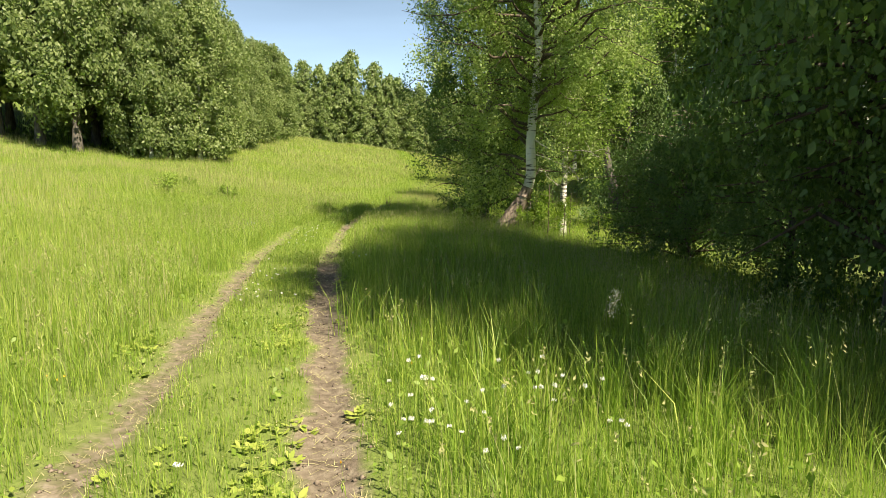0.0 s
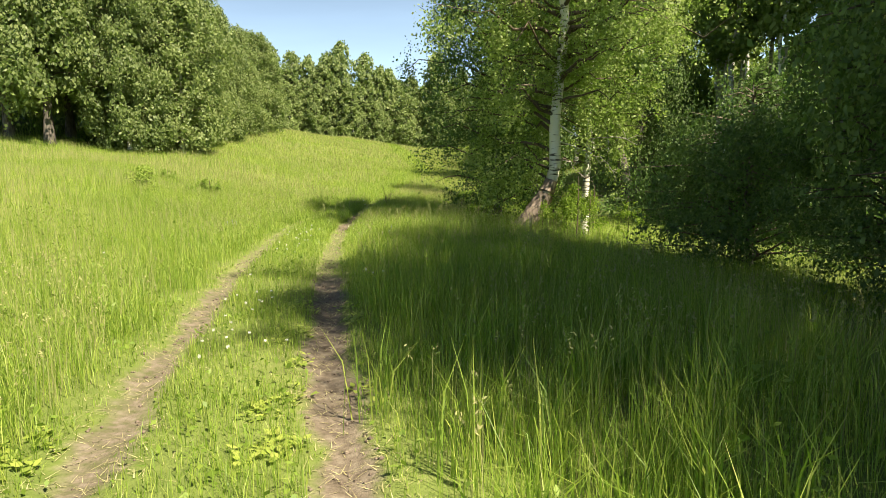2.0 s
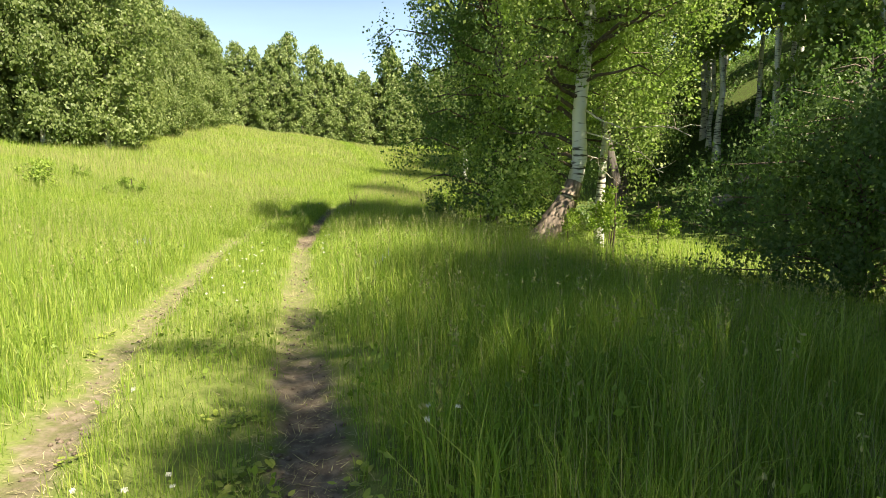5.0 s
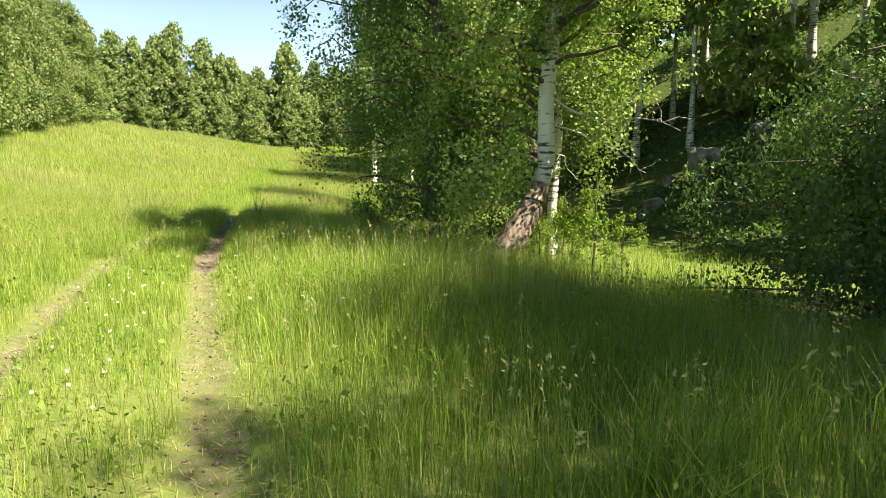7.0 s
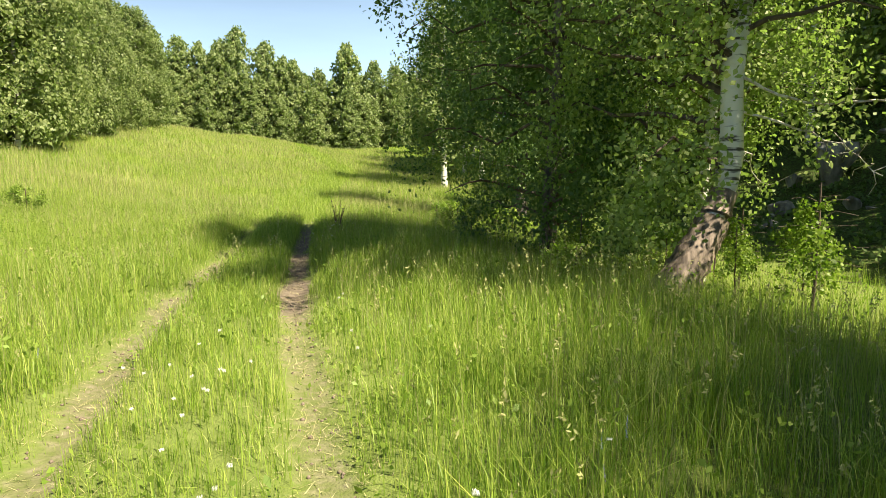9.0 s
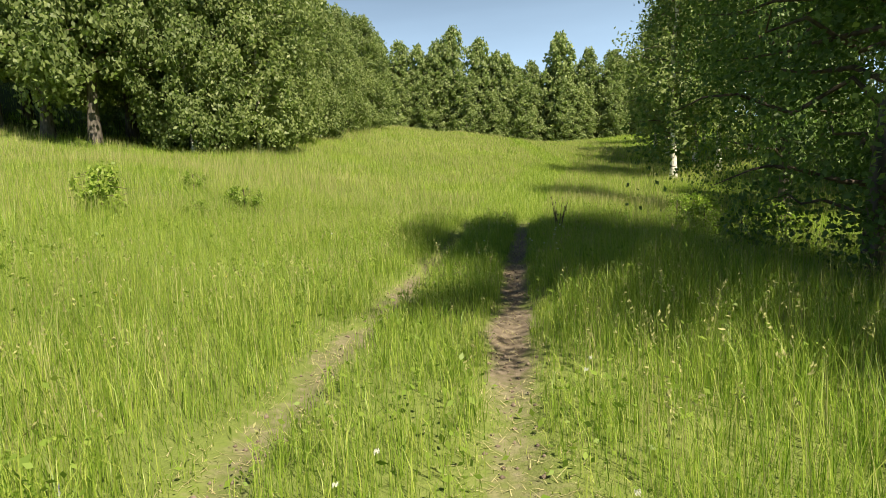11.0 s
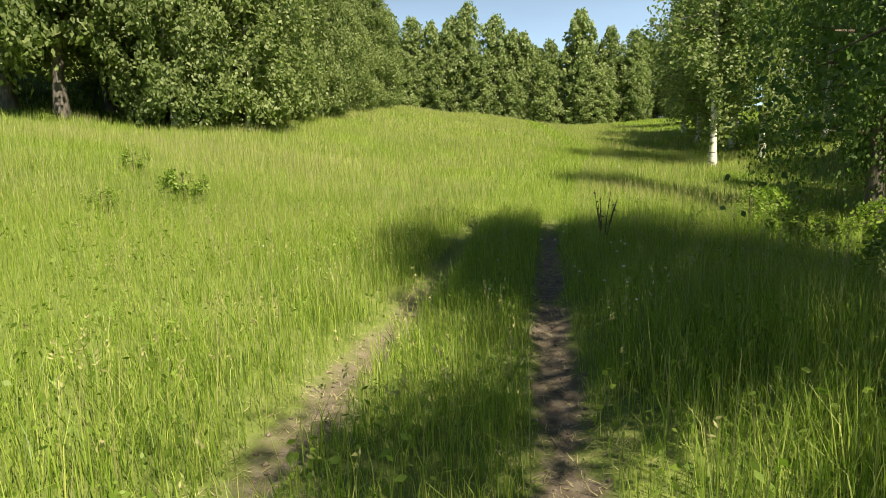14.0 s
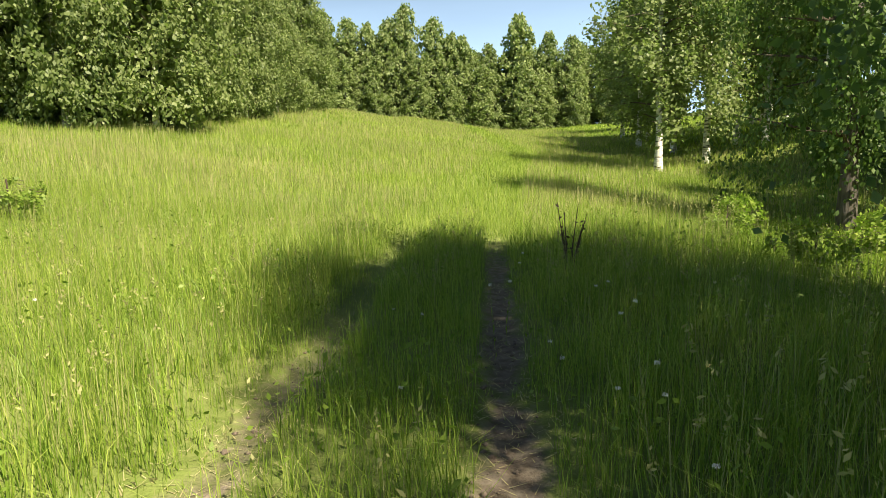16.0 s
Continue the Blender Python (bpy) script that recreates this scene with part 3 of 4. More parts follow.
def grow(name, seed, tall, radius, crown_from, profile, limbs_n, leaf_n, leaf, blob, hang, trunk_r, bark_mat, leaf_mat,
         stem=None, rise=0.5, label="", category="tree", twig_mat=None, limb_parts=False, open_side=None, toward=None):
    """One tree: trunk, limbs and crown. profile gives the crown's width (0 to 1) over its height (0 to 1)."""
    rng = np.random.default_rng(seed)
    root = new(name)
    if stem is None:
        zs = np.linspace(-0.25, tall * 0.97, 9)
        bend = rng.normal(0, 0.012 * tall, (9, 2)).cumsum(0) * 0.5
        bend -= bend[1]
        bend[0] = 0
        stem = np.column_stack([bend[:, 0], bend[:, 1], zs])
    stem = np.asarray(stem, float)
    top = stem[-1, 2]
    rad = trunk_r * (1 - np.clip(stem[:, 2], 0, top) / top) ** 0.8 + 0.015
    rad[0] *= 1.5
    part("trunk", mesh_from("trunk", *tube(stem, rad, 9, 0.06, rng), bark_mat, None, True), root)

    def at(z):
        return np.array([np.interp(z, stem[:, 2], stem[:, c]) for c in range(3)])

    limbs, wood = [], []
    for i in range(limbs_n):
        s = (i + rng.uniform(0, 1)) / limbs_n
        z0 = crown_from + (top - crown_from) * s * 0.96
        reach = radius * np.interp(s, np.linspace(0, 1, len(profile)), profile) * rng.uniform(0.65, 1.2) + 0.15
        a = i * 2.399 + rng.normal(0, 0.35)
        if toward and toward[2] < z0 < toward[3]:
            reach *= 1 + toward[1] * math.cos(a - radians(toward[0]))
        if open_side and open_side(math.degrees(a) % 360, z0):
            continue
        d = np.array([math.cos(a), math.sin(a)])
        k = np.linspace(0, 1, 6)
        up = reach * rise * rng.uniform(0.5, 1.3) * (k - 0.75 * k ** 2.2)
        base = at(z0)
        pts = np.column_stack([base[0] + d[0] * reach * k, base[1] + d[1] * reach * k, base[2] + up])
        pts[1:] += rng.normal(0, 0.05 * reach, (5, 3))
        limbs.append(pts)
        r0 = min(trunk_r * 0.38, 0.012 + 0.016 * reach)
        if limb_parts:
            wood.append(tube(pts, np.linspace(r0, 0.006, 6), 5))
        else:
            wood.append(tube(pts[[0, 2, 5]], (r0, r0 * 0.6, 0.006), 3))
    if limb_parts:
        for piece in wood:
            part("limb", mesh_from("limb", *piece, twig_mat or TWIG, None, True), root)
    else:
        tagged(part("branchwork", mesh_from("branchwork", *merge(wood), twig_mat or TWIG, None, True), root, "dark thin branches"), kind="stuff")
    far_off = leaf >= 0.14
    if far_off:
        places, out, inside = mounds(rng, at, crown_from, top, radius, profile, leaf_n, blob, hang, leaf)
        places[:, 2] = np.maximum(places[:, 2], 0.15)
        crown = merge([leaves(rng, places, leaf, 1.7, 1.5, out, 0.5), inside])
        part("crown", mesh_from("crown", *crown, leaf_mat), root)
        return tagged(root, label, category)
    places = spread(rng, limbs, leaf_n, blob, hang, 1.6)
    places[:, 2] = np.maximum(places[:, 2], 0.12)
    axis = np.column_stack([np.interp(places[:, 2] * 0.85, stem[:, 2], stem[:, c]) for c in range(3)])
    out = places - axis
    out /= np.linalg.norm(out, axis=1)[:, None] + 1e-6
    out[:, 2] += 0.35
    part("crown", mesh_from("crown", *leaves(rng, places, leaf, 1.4, 0.6, out, 0.55), leaf_mat), root)
    return tagged(root, label, category)


def plant(ob, x, y, turn=0.0, scale=1.0, wide=None, dz=0.0):
    m = Matrix.LocRotScale((x, y, float(height(x, y)) + dz), Euler((0, 0, turn)), (wide or scale, wide or scale, scale))
    return m


FULL = (0.7, 0.95, 1.0, 0.97, 0.88, 0.7, 0.4)
ROUND = (0.75, 1.0, 1.0, 0.9, 0.72, 0.5, 0.2)
SPIRE = (0.55, 0.95, 1.0, 0.85, 0.6, 0.36, 0.1)
SHRUBBY = (0.8, 1.0, 0.95, 0.8, 0.55, 0.25)
HIGH = (0.4, 0.9, 1.0, 0.8, 0.4)


def row(first, spots, rng, wide=(0.85, 1.15), tall=(0.88, 1.14)):
    """Sets the first tree at the first spot and copies of it at the others."""
    for i, spot in enumerate(spots):
        s = spot[2] if len(spot) > 2 else rng.uniform(*tall)
        m = plant(first, spot[0], spot[1], rng.uniform(0, 6.28), s, spot[3] if len(spot) > 3 else s * rng.uniform(*wide), -0.05)
        if i == 0:
            first.matrix_basis = m
        else:
            copy_thing(first, m)


rng = np.random.default_rng(11)

# the big birch whose foot leans over the grass
BIRCH_STEM = ((-0.25, -0.05, -0.35), (0.0, 0.0, 0.0), (0.35, 0.05, 0.5), (0.72, 0.1, 1.0), (0.93, 0.15, 1.45), (1.02, 0.17, 1.9), (1.0, 0.18, 2.9),
              (1.12, 0.15, 4.2), (1.25, 0.1, 5.6), (1.2, 0.2, 7.2), (1.3, 0.2, 8.8), (1.25, 0.25, 10.8), (1.4, 0.25, 13.0), (1.35, 0.3, 15.2))
birch = grow("birch", 21, 15.4, 2.85, 1.2, (0.7, 0.95, 1.0, 0.92, 0.76, 0.55, 0.3), 136, 112000, 0.055, 0.45, 0.8, 0.165, BARK_WHITE, LEAF_BIRCH, BIRCH_STEM, 0.55,
             "white-barked birch with a leaning rough foot and hanging leaves", limb_parts=True,
             open_side=lambda a, z: (212 < a < 258 and z < 4.1) or ((a > 265 or a < 45) and z < 3.4), toward=(268, 0.8, 4.6, 9.5))
birch.matrix_basis = plant(birch, 5.5, 17.2, 0, 1.0)
foot_rng = np.random.default_rng(5)
foot_t = np.linspace(0, 1, 22)
foot_key = np.array([(-0.30, -0.05, -0.36), (-0.03, 0.0, 0.0), (0.35, 0.05, 0.5), (0.72, 0.1, 1.0), (0.9, 0.14, 1.4)])
foot = np.column_stack([np.interp(foot_t, np.linspace(0, 1, 5), foot_key[:, c]) for c in range(3)])
foot_r = np.interp(foot_t, (0, 0.25, 0.5, 0.75, 1), (0.42, 0.30, 0.245, 0.22, 0.175))
part("rough_foot", mesh_from("rough_foot", *tube(foot, foot_r, 18, 0.075, foot_rng), BARK_ROUGH, None, True), birch, "brown furrowed bark at the foot")
for k in range(4):
    ra = 2.2 + k * 0.95
    rp = [(0.0, 0.0, 0.12), (0.36 * math.cos(ra), 0.36 * math.sin(ra), 0.02), (0.75 * math.cos(ra), 0.75 * math.sin(ra), -0.14)]
    part("root", mesh_from("root", *tube(rp, (0.15, 0.10, 0.03), 9, 0.09, foot_rng), BARK_ROUGH, None, True), birch)

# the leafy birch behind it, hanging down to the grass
b2 = grow("birch", 22, 13.4, 2.8, 0.6, FULL, 70, 62000, 0.06, 0.55, 0.9, 0.13, BARK_DARK, LEAF_DARK_SHADED, None, 0.5,
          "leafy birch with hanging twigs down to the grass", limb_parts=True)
b2.matrix_basis = plant(b2, 5.8, 21.4, 0, 1.0)

u2 = grow("birch", 23, 13.0, 2.8, 2.6, FULL, 60, 34000, 0.066, 0.5, 0.8, 0.10, BARK_WHITE, LEAF_BIRCH, None, 0.5,
          "slim birch with hanging twigs close behind the big one")
u2.matrix_basis = plant(u2, 8.6, 20.4, 0, 1.0)

# saplings in the grass round the birch
s1 = grow("birch_sapling", 24, 2.6, 0.75, 0.45, SHRUBBY, 22, 1500, 0.06, 0.2, 0.12, 0.016, TWIG, LEAF_SHRUB, None, 0.6,
          "young birch sapling with fresh green leaves")
row(s1, [(6.7, 16.1, 0.72), (5.9, 16.5, 0.62), (8.1, 18.8, 0.85), (8.8, 20.2, 0.95), (4.9, 18.6, 0.6), (9.3, 18.6, 0.8)], rng)

# the bushy tree that stands out of the wood
# the shade on its near face is painted in by the dark leaf colour
d0 = grow("bird_cherry", 30, 4.6, 2.7, 0.12, (1.0, 1.05, 1.0, 0.85, 0.6, 0.25), 90, 46000, 0.06, 0.45, 0.2, 0.09, BARK_DARK, LEAF_DARK_SHADED, None, 0.5,
          "bushy broadleaved tree, leaves coloured dark for its shaded face")
d0.matrix_basis = plant(d0, 9.5, 12.9, 0, 0.92, 0.8)

# dark broadleaved trees along the shaded side, part of that shade painted into the leaves
d1 = grow("bird_cherry", 31, 10.8, 3.0, 0.7, FULL, 110, 74000, 0.06, 0.52, 0.4, 0.12, BARK_DARK, LEAF_DARK_SHADED, None, 0.45,
          "dark-leaved bushy tree at the wood's shaded edge, shade put into its leaf colour")
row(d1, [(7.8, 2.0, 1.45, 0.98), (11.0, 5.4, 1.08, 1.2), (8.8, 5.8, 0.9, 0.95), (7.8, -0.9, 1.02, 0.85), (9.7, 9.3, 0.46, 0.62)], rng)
d1b = grow("bird_cherry", 38, 11.5, 3.2, 0.9, FULL, 60, 20000, 0.11, 0.7, 0.4, 0.12, BARK_DARK, LEAF_DARK_SHADED, None, 0.45,
           "tall dark-leaved bushy tree inside the shaded wood, shade put into its leaf colour")
row(d1b, [(12.3, -1.0, 1.0), (14.0, 2.0, 1.0)], rng)

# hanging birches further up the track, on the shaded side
# dark bark and leaf colours paint in the shade these stems stand in
d2 = grow("birch", 33, 13.0, 3.4, 1.3, ROUND, 70, 46000, 0.08, 0.6, 1.2, 0.2, BARK_DARK, LEAF_DARK_SHADED, None, 0.5,
          "tall birch beside the track, shade put into its stem and hanging foliage colours")
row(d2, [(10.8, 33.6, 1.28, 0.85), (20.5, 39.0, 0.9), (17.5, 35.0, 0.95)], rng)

# birches at the bend, pale stems in the open
d3 = grow("birch", 35, 14.0, 2.3, 1.8, SPIRE, 64, 13000, 0.125, 0.6, 1.0, 0.13, BARK_WHITE, LEAF_FAR, None, 0.5,
          "slim white-stemmed birch at the meadow's edge")
row(d3, [(12.8, 50.3, 1.12), (16.5, 53.0, 1.1), (18.0, 61.0, 1.05), (18.5, 69.0, 1.0), (21.5, 75.0, 1.1), (21.5, 82.0, 1.1), (26.5, 92.0, 1.15), (21.5, 56.0, 1.1), (27.0, 66.0, 1.2)], rng)

# the wood on the left
l1 = grow("birch", 41, 16.0, 4.0, 2.9, ROUND, 40, 25000, 0.155, 1.05, 2.3, 0.24, BARK_DARK, LEAF_FAR, None, 0.5,
          "broad dark-stemmed weeping birch at the edge of the wood")
l2 = grow("birch", 42, 16.5, 3.5, 0.9, (0.75, 1.0, 1.0, 0.88, 0.7, 0.5, 0.2), 40, 25000, 0.155, 1.0, 2.3, 0.13, BARK_WHITE, LEAF_FAR, None, 0.5,
          "weeping birch whose twigs hang down to the meadow")
row(l1, [(-18.9, 45.5), (-21.2, 45.2), (-23.7, 45.0), (-27.5, 44.0), (-31.5, 43.0), (-36.0, 41.0), (-19.8, 51.0), (-25.5, 50.0), (-31.0, 49.0), (-38.0, 47.0)], rng)
row(l2, [(-11.6, 49.8, 0.85), (-14.6, 47.6), (-15.5, 53.0), (-12.8, 58.0), (-11.6, 66.0), (-11.5, 76.0, 0.9), (-10.5, 86.0), (-13.0, 94.0), (-15.0, 82.0), (-17.5, 63.0),
         (-15.5, 72.0), (-12.5, 104.0), (-18.0, 92.0), (-22.0, 58.0)], rng)

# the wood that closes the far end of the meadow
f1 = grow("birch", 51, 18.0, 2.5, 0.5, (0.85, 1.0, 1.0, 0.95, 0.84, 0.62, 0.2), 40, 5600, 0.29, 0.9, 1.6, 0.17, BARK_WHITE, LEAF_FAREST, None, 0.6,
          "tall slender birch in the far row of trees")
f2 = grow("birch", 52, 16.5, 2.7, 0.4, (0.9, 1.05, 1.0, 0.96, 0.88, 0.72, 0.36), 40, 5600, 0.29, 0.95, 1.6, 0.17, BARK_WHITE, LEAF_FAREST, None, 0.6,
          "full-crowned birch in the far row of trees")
far1 = [(-13.4, 120.0, 0.94), (-9.5, 120.0, 0.92), (-6.2, 120.0, 0.9), (-2.9, 120.0, 0.97), (-0.3, 120.0, 1.11), (4.1, 120.0, 1.01), (6.9, 120.0, 0.89), (8.5, 120.0, 0.87), (12.5, 120.0, 0.83), (17.5, 120.0, 1.1), (22.2, 120.0, 0.92), (25.9, 120.0, 0.87)]
far1 += [(33.0 + 4.5 * i, 119.0 + 2 * (i % 2), 0.85) for i in range(3)]
far2 = [(-24.0 + 3.4 * i + rng.uniform(-0.8, 0.8), 124 + rng.uniform(-1.5, 1.5), rng.uniform(0.78, 0.98)) for i in range(20)]
far2 += [(-20.0 + 5.2 * i + rng.uniform(-1.2, 1.2), 117.5 + rng.uniform(-0.6, 1.0), rng.uniform(0.55, 0.75)) for i in range(12)]
row(f1, far1, rng, (1.0, 1.2))
row(f2, far2, rng, (1.05, 1.35))

# the wood on the right, thin pale stems on the rising slope
w1 = grow("birch", 61, 17.0, 2.3, 6.5, HIGH, 34, 1900, 0.22, 0.8, 1.0, 0.13, BARK_WHITE, LEAF_BIRCH, None, 0.6,
          "thin white-stemmed birch in the shaded wood")
w2 = grow("bird_cherry", 62, 6.0, 2.6, 0.6, SHRUBBY, 40, 2600, 0.2, 0.7, 0.4, 0.08, BARK_DARK, LEAF_BIRCH, None, 0.5,
          "dark undergrowth tree in the shaded wood")
spots1, spots2 = [], []
for i in range(15):
    for j in range(4):
        a, b = 18 + j * 5.0 + rng.uniform(-2, 2), -8 + i * 6.0 + rng.uniform(-2.2, 2.2)
        if not (17 < a < 25 and 22 < b < 34) and not (a < 24 and 34 < b < 52) and not (a < 22 and b < 15):
            spots1.append((a + max(0, b - 50) * 0.25, b))
for i in range(11):
    for j in range(2):
        a, b = 24 + j * 11 + rng.uniform(-2, 2) + max(0, i - 7) * 2.5, -8 + i * 8.0 + rng.uniform(-3, 3)
        if not (17 < a < 24 and 22 < b < 34):
            spots2.append((a, b))
spots1 += [(24.0, 32.0), (25.6, 33.6), (27.2, 32.6), (26.0, 35.5), (23.4, 36.2), (24.5, 38.3), (28.5, 36.0), (29.6, 33.8), (22.6, 34.4), (31.0, 31.0), (27.8, 29.6)]
row(w1, spots1, rng)
row(w2, spots2, rng)

# the old dark trunk that leans in the shade
old = grow("old_birch", 70, 9.0, 2.4, 5.0, HIGH, 24, 4000, 0.16, 0.6, 0.7, 0.30, BARK_DARK, LEAF_DARK_SHADED,
           ((0.5, 0, -0.4), (0.35, 0, 0.2), (0.1, 0, 1.5), (-0.25, 0, 3.0), (-0.55, 0, 5.0), (-0.6, 0.2, 7.0), (-0.5, 0.2, 9.0)), 0.5,
           "old dark leaning birch trunk in the shade")
old.matrix_basis = plant(old, 15.4, 32.5, 0, 1.0)


# ---- dead wood ----
def dead_branch(points, thick, twigs, seed):
    r = np.random.default_rng(seed)
    root = new("dead_branch")
    pts = np.array(points, float)
    origin = pts[0].copy()
    pts = pts - origin
    fine = np.linspace(0, 1, 3 * len(pts))
    pts = np.column_stack([np.interp(fine, np.linspace(0, 1, len(pts)), pts[:, c]) for c in range(3)])
    pts[1:-1] += r.normal(0, 0.028, pts[1:-1].shape)
    part("stem", mesh_from("stem", *tube(pts, np.linspace(thick, thick * 0.3, len(pts)), 7, 0.08, r), WOOD_PALE, None, True), root)
    for i in range(twigs):
        t = r.uniform(0.25, 0.95)
        b = np.array([np.interp(t, np.linspace(0, 1, len(pts)), pts[:, c]) for c in range(3)])
        d = r.normal(0, 1, 3) * np.array([0.8, 0.8, 0.6])
        d = d / np.linalg.norm(d) * r.uniform(0.2, 0.55)
        tw = np.array([b, b + d * 0.5 + r.normal(0, 0.03, 3), b + d])
        part("twig", mesh_from("twig", *tube(tw, (thick * 0.35, thick * 0.25, 0.003), 5), WOOD_PALE, None, True), root)
    root.matrix_basis = Matrix.Translation(origin)
    tagged(root, "bare pale dead branch sticking out of the birch", "branch")


dead_branch([(6.55, 17.3, 2.75), (6.97, 16.9, 2.40), (7.36, 16.6, 2.30), (7.82, 16.2, 2.33), (8.2, 15.8, 2.10)], 0.024, 9, 1)
dead_branch([(6.55, 17.35, 2.3), (7.1, 16.9, 2.05), (7.54, 16.5, 1.75), (7.85, 16.2, 1.38)], 0.019, 8, 2)
dead_branch([(6.5, 17.35, 1.9), (6.9, 17.5, 1.75), (7.5, 17.9, 1.3), (8.0, 18.3, 1.1)], 0.014, 6, 3)


def stone_material():
    mat, nodes, links, bsdf = material("outcrop_stone", 0.9)
    tx = noise_at(nodes, links, 3.5, 6, "Object", (1, 1, 0.4))
    fine = noise_at(nodes, links, 22, 5)
    cr = ramp(nodes, [(0.3, (0.07, 0.06, 0.05)), (0.48, (0.19, 0.18, 0.165)), (0.7, (0.36, 0.345, 0.32))])
    links.new(tx.outputs["Fac"], cr.inputs["Fac"])
    links.new(cr.outputs["Color"], bsdf.inputs["Base Color"])
    bump = nodes.new("ShaderNodeBump")
    bump.inputs["Strength"].default_value = 0.8
    bump.inputs["Distance"].default_value = 0.026
    links.new(fine.outputs["Fac"], bump.inputs["Height"])
    links.new(bump.outputs["Normal"], bsdf.inputs["Normal"])
    return mat


STONE = stone_material()


def outcrop(x, y, size, seed, label):
    """A block of split stone with flat faces and broken edges, set in the bank; a few smaller pieces at its foot."""
    r = np.random.default_rng(seed)
    root = new("rock_outcrop")
    for i in range(4):
        bm = bmesh.new()
        bmesh.ops.create_icosphere(bm, subdivisions=3, radius=1.0)
        cuts = [(Vector(r.normal(0, 1, 3)).normalized(), r.uniform(0.36, 0.7)) for k in range(15)]
        k = 1.0 if i == 0 else r.uniform(0.25, 0.45)
        for v in bm.verts:
            for n, d in cuts:
                over = v.co.dot(n) - d
                if over > 0:
                    v.co -= n * over
            v.co += Vector(r.normal(0, 0.018, 3))
            v.co = Vector((v.co.x * size[0] * k, v.co.y * size[1] * k, v.co.z * size[2] * (k if i == 0 else k * 0.6)))
        me = bpy.data.meshes.new("block")
        bm.to_mesh(me)
        bm.free()
        me.materials.append(STONE)
        ob = part("block", me, root)
        a = r.uniform(0, 6.28)
        ob.matrix_basis = pose(0, 0, size[2] * 0.38, 0.1, 0.22, a) if i == 0 else pose(math.cos(a) * size[0] * 1.5, math.sin(a) * size[1] * 1.3, 0.08, 0, 0, a)
    root.matrix_basis = Matrix.Translation((x, y, float(height(x, y))))
    tagged(root, label, "rock")


outcrop(21.2, 28.4, (1.0, 0.9, 1.75), 8, "pale grey weathered rock outcrop in the dark bank")
outcrop(24.3, 27.6, (1.1, 0.8, 0.8), 9, "grey rock outcrop high on the mossy bank")
outcrop(17.6, 27.2, (0.55, 0.5, 0.45), 10, "low grey boulder half sunk in leaf litter")
outcrop(16.0, 26.0, (0.4, 0.4, 0.32), 11, "small dark grey boulder at the bank's foot")
outcrop(19.2, 25.8, (0.5, 0.45, 0.4), 12, "low grey boulder beside dry leaves on the bank")


# ---- bushes and dry stalks in the meadow ----
bush = grow("shrub", 81, 0.95, 0.5, 0.06, SHRUBBY, 34, 1300, 0.058, 0.13, 0.05, 0.006, TWIG, HERB, None, 0.9,
            "small leafy green shrub in the meadow grass", "shrub")
row(bush, [(-6.9, 25.1, 0.95), (-5.2, 28.4, 0.7), (-5.6, 26.4, 0.45), (-7.6, 31.0, 0.6),
           (6.1, 30.1, 0.9), (6.8, 31.4, 1.0), (5.6, 26.8, 0.8), (4.9, 23.4, 0.8), (8.0, 33.5, 0.9), (8.4, 29.0, 1.1), (4.4, 17.8, 0.7), (7.2, 19.6, 1.0)], rng)


def dry_plant(x, y):
    """A dead dark herb, bare stalks standing in a bunch."""
    r = np.random.default_rng(15)
    root = new("dry_plant")
    for i in range(13):
        a, s = r.uniform(0, 6.28), r.uniform(0.05, 0.28)
        h = r.uniform(0.45, 0.85)
        p = np.array([(0.03 * math.cos(a), 0.03 * math.sin(a), -0.03), (s * 0.5 * math.cos(a), s * 0.5 * math.sin(a), h * 0.5), (s * math.cos(a), s * math.sin(a), h)])
        part("stalk", mesh_from("stalk", *tube(p, (0.008, 0.006, 0.004), 5), TWIG, None, True), root)
        buds = p[1] + (p[2] - p[1]) * r.uniform(0.2, 1, (5, 1)) + r.normal(0, 0.012, (5, 3))
        tagged(part("dry_foliage", mesh_from("dry_foliage", *leaves(r, buds, 0.024, 2.0), TWIG), root), kind="stuff")
    root.matrix_basis = Matrix.Translation((x, y, float(height(x, y))))
    tagged(root, "dark dry herb with bare stalks beside the rut", "plant")


dry_plant(2.25, 26.0)


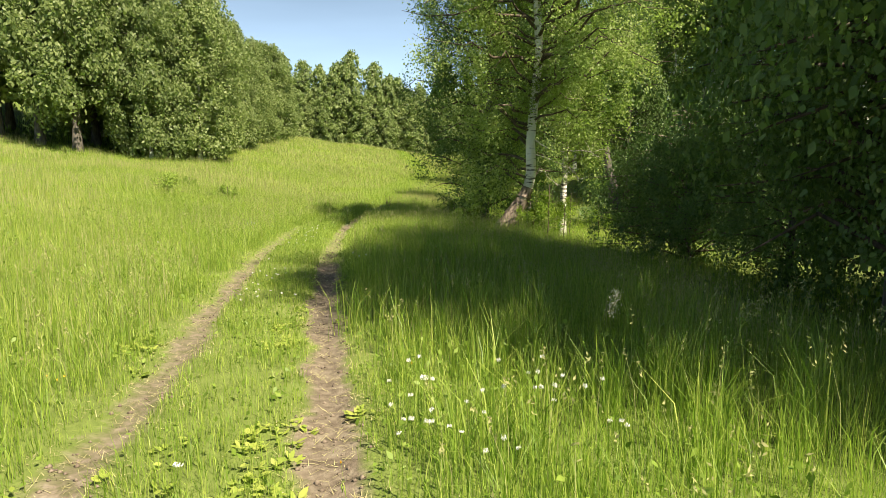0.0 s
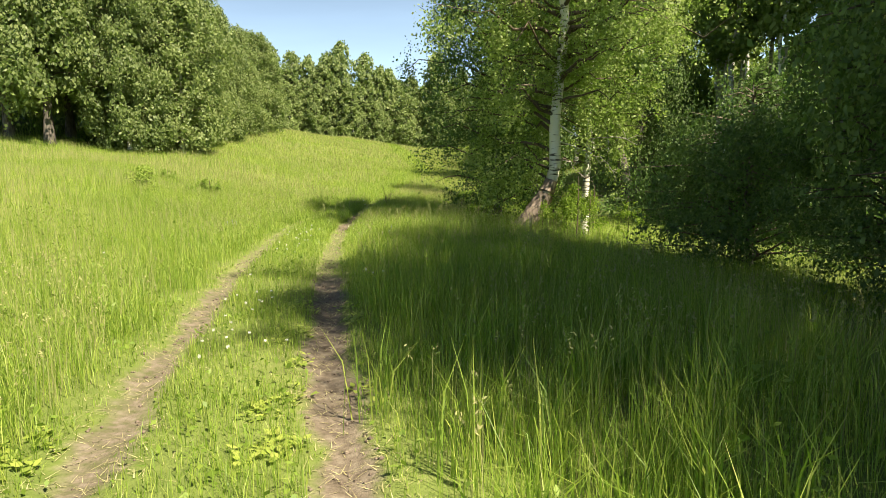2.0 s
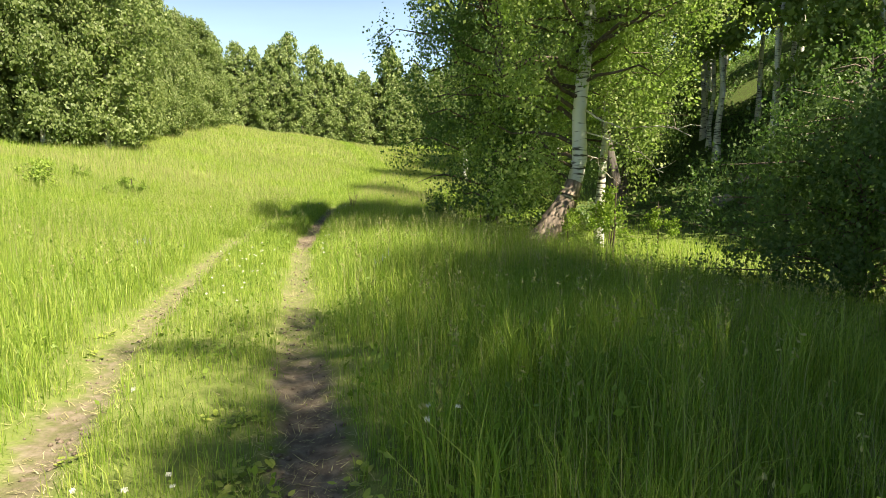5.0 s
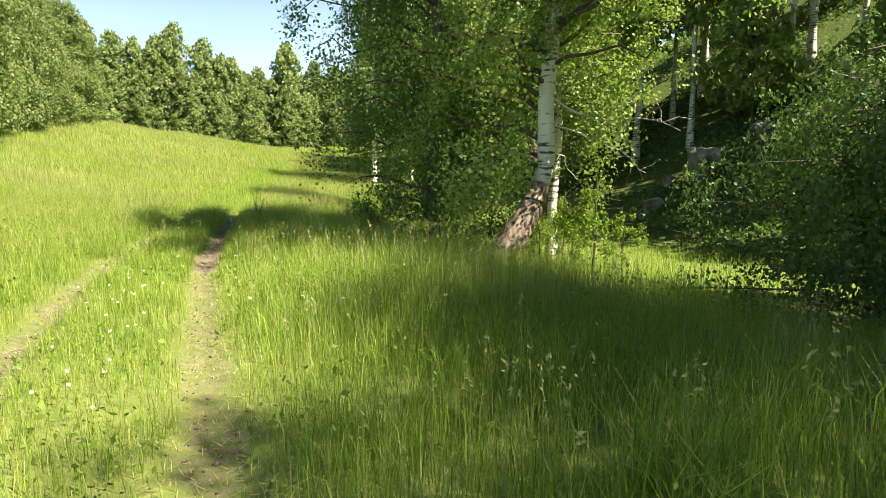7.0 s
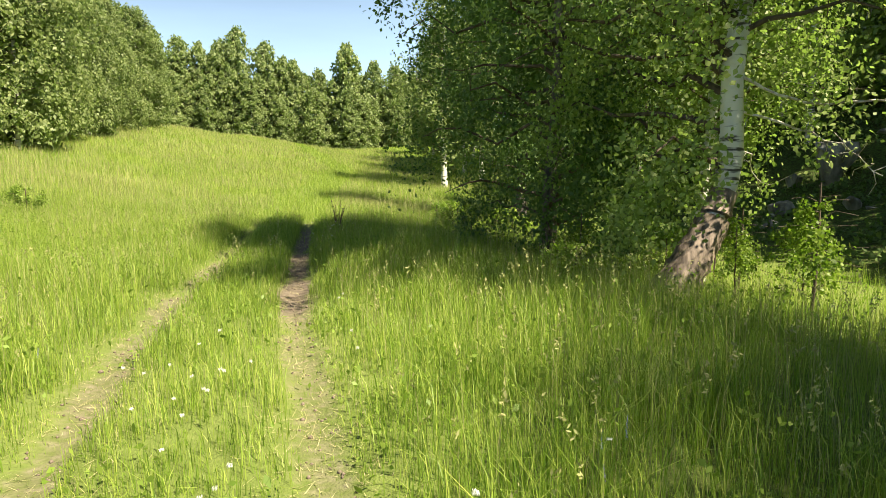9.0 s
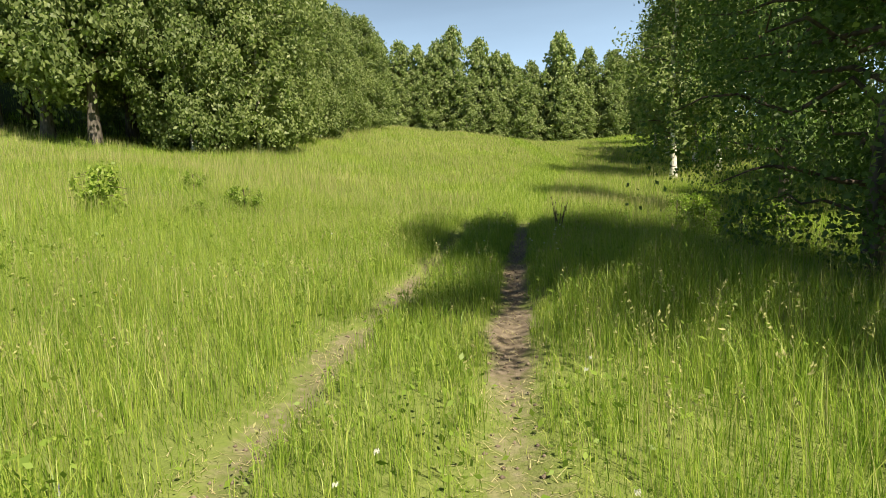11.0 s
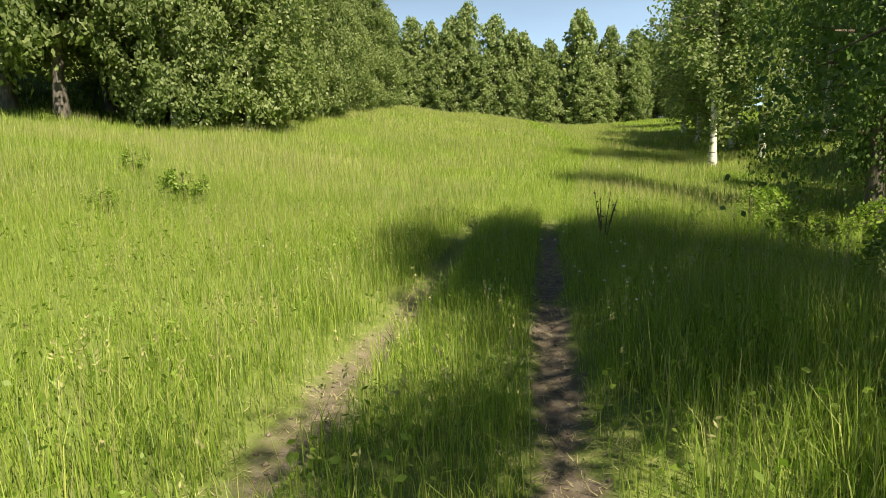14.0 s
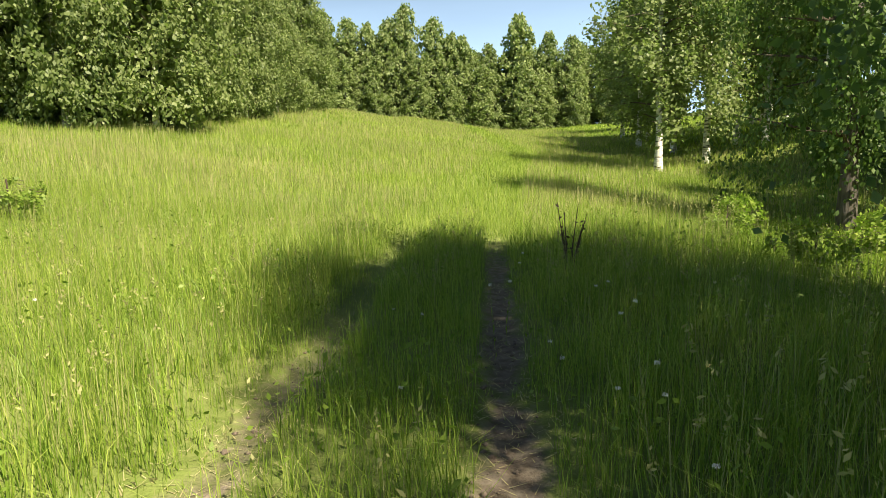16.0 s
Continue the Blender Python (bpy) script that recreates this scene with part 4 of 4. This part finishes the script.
# ---- wild flowers ----
def flower(name, petal_mat, style, seed, tall, label):
    r = np.random.default_rng(seed)
    root = new(name)
    p = np.array([(0, 0, -0.03), (0.01, 0.0, tall * 0.5), (0.02, 0.015, tall)])
    part("stem", mesh_from("stem", *tube(p, (0.004, 0.003, 0.002), 5), HERB, None, True), root)
    leaf_at = np.column_stack([r.normal(0, 0.03, 9), r.normal(0, 0.03, 9), r.uniform(0.15, 0.7, 9) * tall])
    tagged(part("foliage", mesh_from("foliage", *leaves(r, leaf_at, 0.035, 2.2), HERB), root), kind="stuff")
    if style == "umbel":
        a, d = r.uniform(0, 6.28, 70), 0.055 * np.sqrt(r.uniform(0, 1, 70))
        g = r.integers(0, 8, 70)
        c = np.column_stack([0.02 + np.cos(g * 0.785) * 0.035 + np.cos(a) * d * 0.35, 0.015 + np.sin(g * 0.785) * 0.035 + np.sin(a) * d * 0.35,
                             tall + 0.02 + r.normal(0, 0.003, 70)])
        up = np.tile((0, 0, 2.0), (70, 1))
        v, f = leaves(r, c, 0.012, 1.2, 0.0, up)
    elif style == "plume":
        c = np.column_stack([r.normal(0.02, 0.035, 220), r.normal(0.015, 0.035, 220), tall + 0.04 - 0.22 * r.beta(1.2, 1.5, 220)])
        c[:, :2] += (c[:, :2] - c[:, :2].mean(0)) * (tall + 0.06 - c[:, 2:3]) * 3.0
        v, f = leaves(r, c, 0.013, 1.2, 0.0)
    elif style == "spike":
        t = r.uniform(0, 1, 60)
        c = np.column_stack([0.02 + r.normal(0, 0.010, 60) * (1.2 - t), 0.015 + r.normal(0, 0.010, 60) * (1.2 - t), tall - 0.02 + t * 0.10])
        v, f = leaves(r, c, 0.010, 1.3, 0.0)
    else:
        a = np.arange(9) * 0.7
        c = np.column_stack([0.02 + np.cos(a) * 0.012, 0.015 + np.sin(a) * 0.012, np.full(9, tall + 0.005)])
        v, f = leaves(r, c, 0.02, 1.3, 0.0, np.tile((0, 0, 2.0), (9, 1)))
    tagged(part("flower_head", mesh_from("flower_head", v, f, petal_mat), root, label.split(" on ")[0]), kind="stuff")
    return tagged(root, label, "flower")


def sow(first, spots, group):
    tagged(first, group=group)
    for i, (x, y) in enumerate(spots):
        m = Matrix.LocRotScale((x, y, float(height(x, y))), Euler((rng.normal(0, 0.12), rng.normal(0, 0.12), rng.uniform(0, 6.28))), (0.5, 0.5, rng.uniform(0.75, 1.2)))
        if i == 0:
            first.matrix_basis = m
        else:
            copy_thing(first, m)


tall_umbels = [(1.41, 1.25), (1.51, 0.6), (1.29, 0.51), (1.78, 0.68), (1.99, 0.72), (1.86, 0.37), (2.23, 0.42), (1.64, 0.43), (1.5, 0.9), (2.1, 1.0), (0.89, 7.07), (1.02, 7.2), (1.13, 7.36),
               (-0.86, 25.68), (1.3, 22.46), (1.31, 22.22), (1.5, 12.43), (0.78, 11.85), (-2.4, 9.0), (-2.0, 23.5)]
low_umbels = [(0.15, 0.78), (-0.16, 7.02), (-0.43, 7.24), (0.26, 5.43), (0.15, 5.14), (-0.06, 5.61), (-0.1, 5.12), (-0.74, 14.78), (-0.58, 14.73), (-0.03, 14.45), (-0.36, 14.15), (-0.16, 14.13),
              (0.85, 15.1), (0.8, 14.74), (-0.1, 14.34), (-0.43, 14.71), (0.95, 16.5), (1.0, 16.8), (0.41, 24.08), (0.57, 23.66), (0.47, 22.28), (-0.19, 12.45), (-0.09, 13.0), (-0.47, 11.34)]
tall_umbels += [(1.15 + rng.uniform(0, 1.6), 0.25 + rng.uniform(0, 1.1)) for i in range(26)]
low_umbels += [(-0.45 + rng.uniform(0, 0.7), rng.uniform(4.5, 8.5)) for i in range(16)] + [(-0.6 + rng.uniform(0, 0.8), rng.uniform(11, 15.5)) for i in range(16)]
tall_umbels += [(1.1 + rng.uniform(0, 0.9), rng.uniform(20.5, 25)) for i in range(12)]
sow(flower("white_umbel", PETAL_WHITE, "umbel", 1, 0.42, "white umbel flower on a tall green stem"), tall_umbels, "white umbels in the tall grass")
sow(flower("white_umbel", PETAL_WHITE, "umbel", 2, 0.2, "white umbel flower on a short green stem"), low_umbels, "white umbels between the ruts")
sow(flower("meadowsweet", PETAL_CREAM, "plume", 3, 0.85, "cream plume of meadowsweet on a tall stem"), [(2.66, 1.83)], "meadowsweet")
sow(flower("vetch", PETAL_BLUE, "spike", 4, 0.42, "blue flower spike on a green stem"),
    [(-1.92, 15.0), (-1.8, 14.98), (-1.86, 15.1), (-1.72, 14.9), (-1.38, 15.2), (1.49, 12.49), (1.46, 12.34), (1.55, 12.4)], "blue flower spikes")
sow(flower("buttercup", PETAL_YELLOW, "cup", 5, 0.3, "yellow buttercup on a thin stem"),
    [(-1.05, 2.32), (-1.12, 2.4), (-0.98, 2.25), (1.01, 0.7), (1.46, 2.14), (-2.6, 4.0), (-3.0, 18.5), (-2.5, 20.0), (-2.2, 21.4), (-2.9, 24.0), (2.1, 23.0)], "yellow flowers")

make_grass()
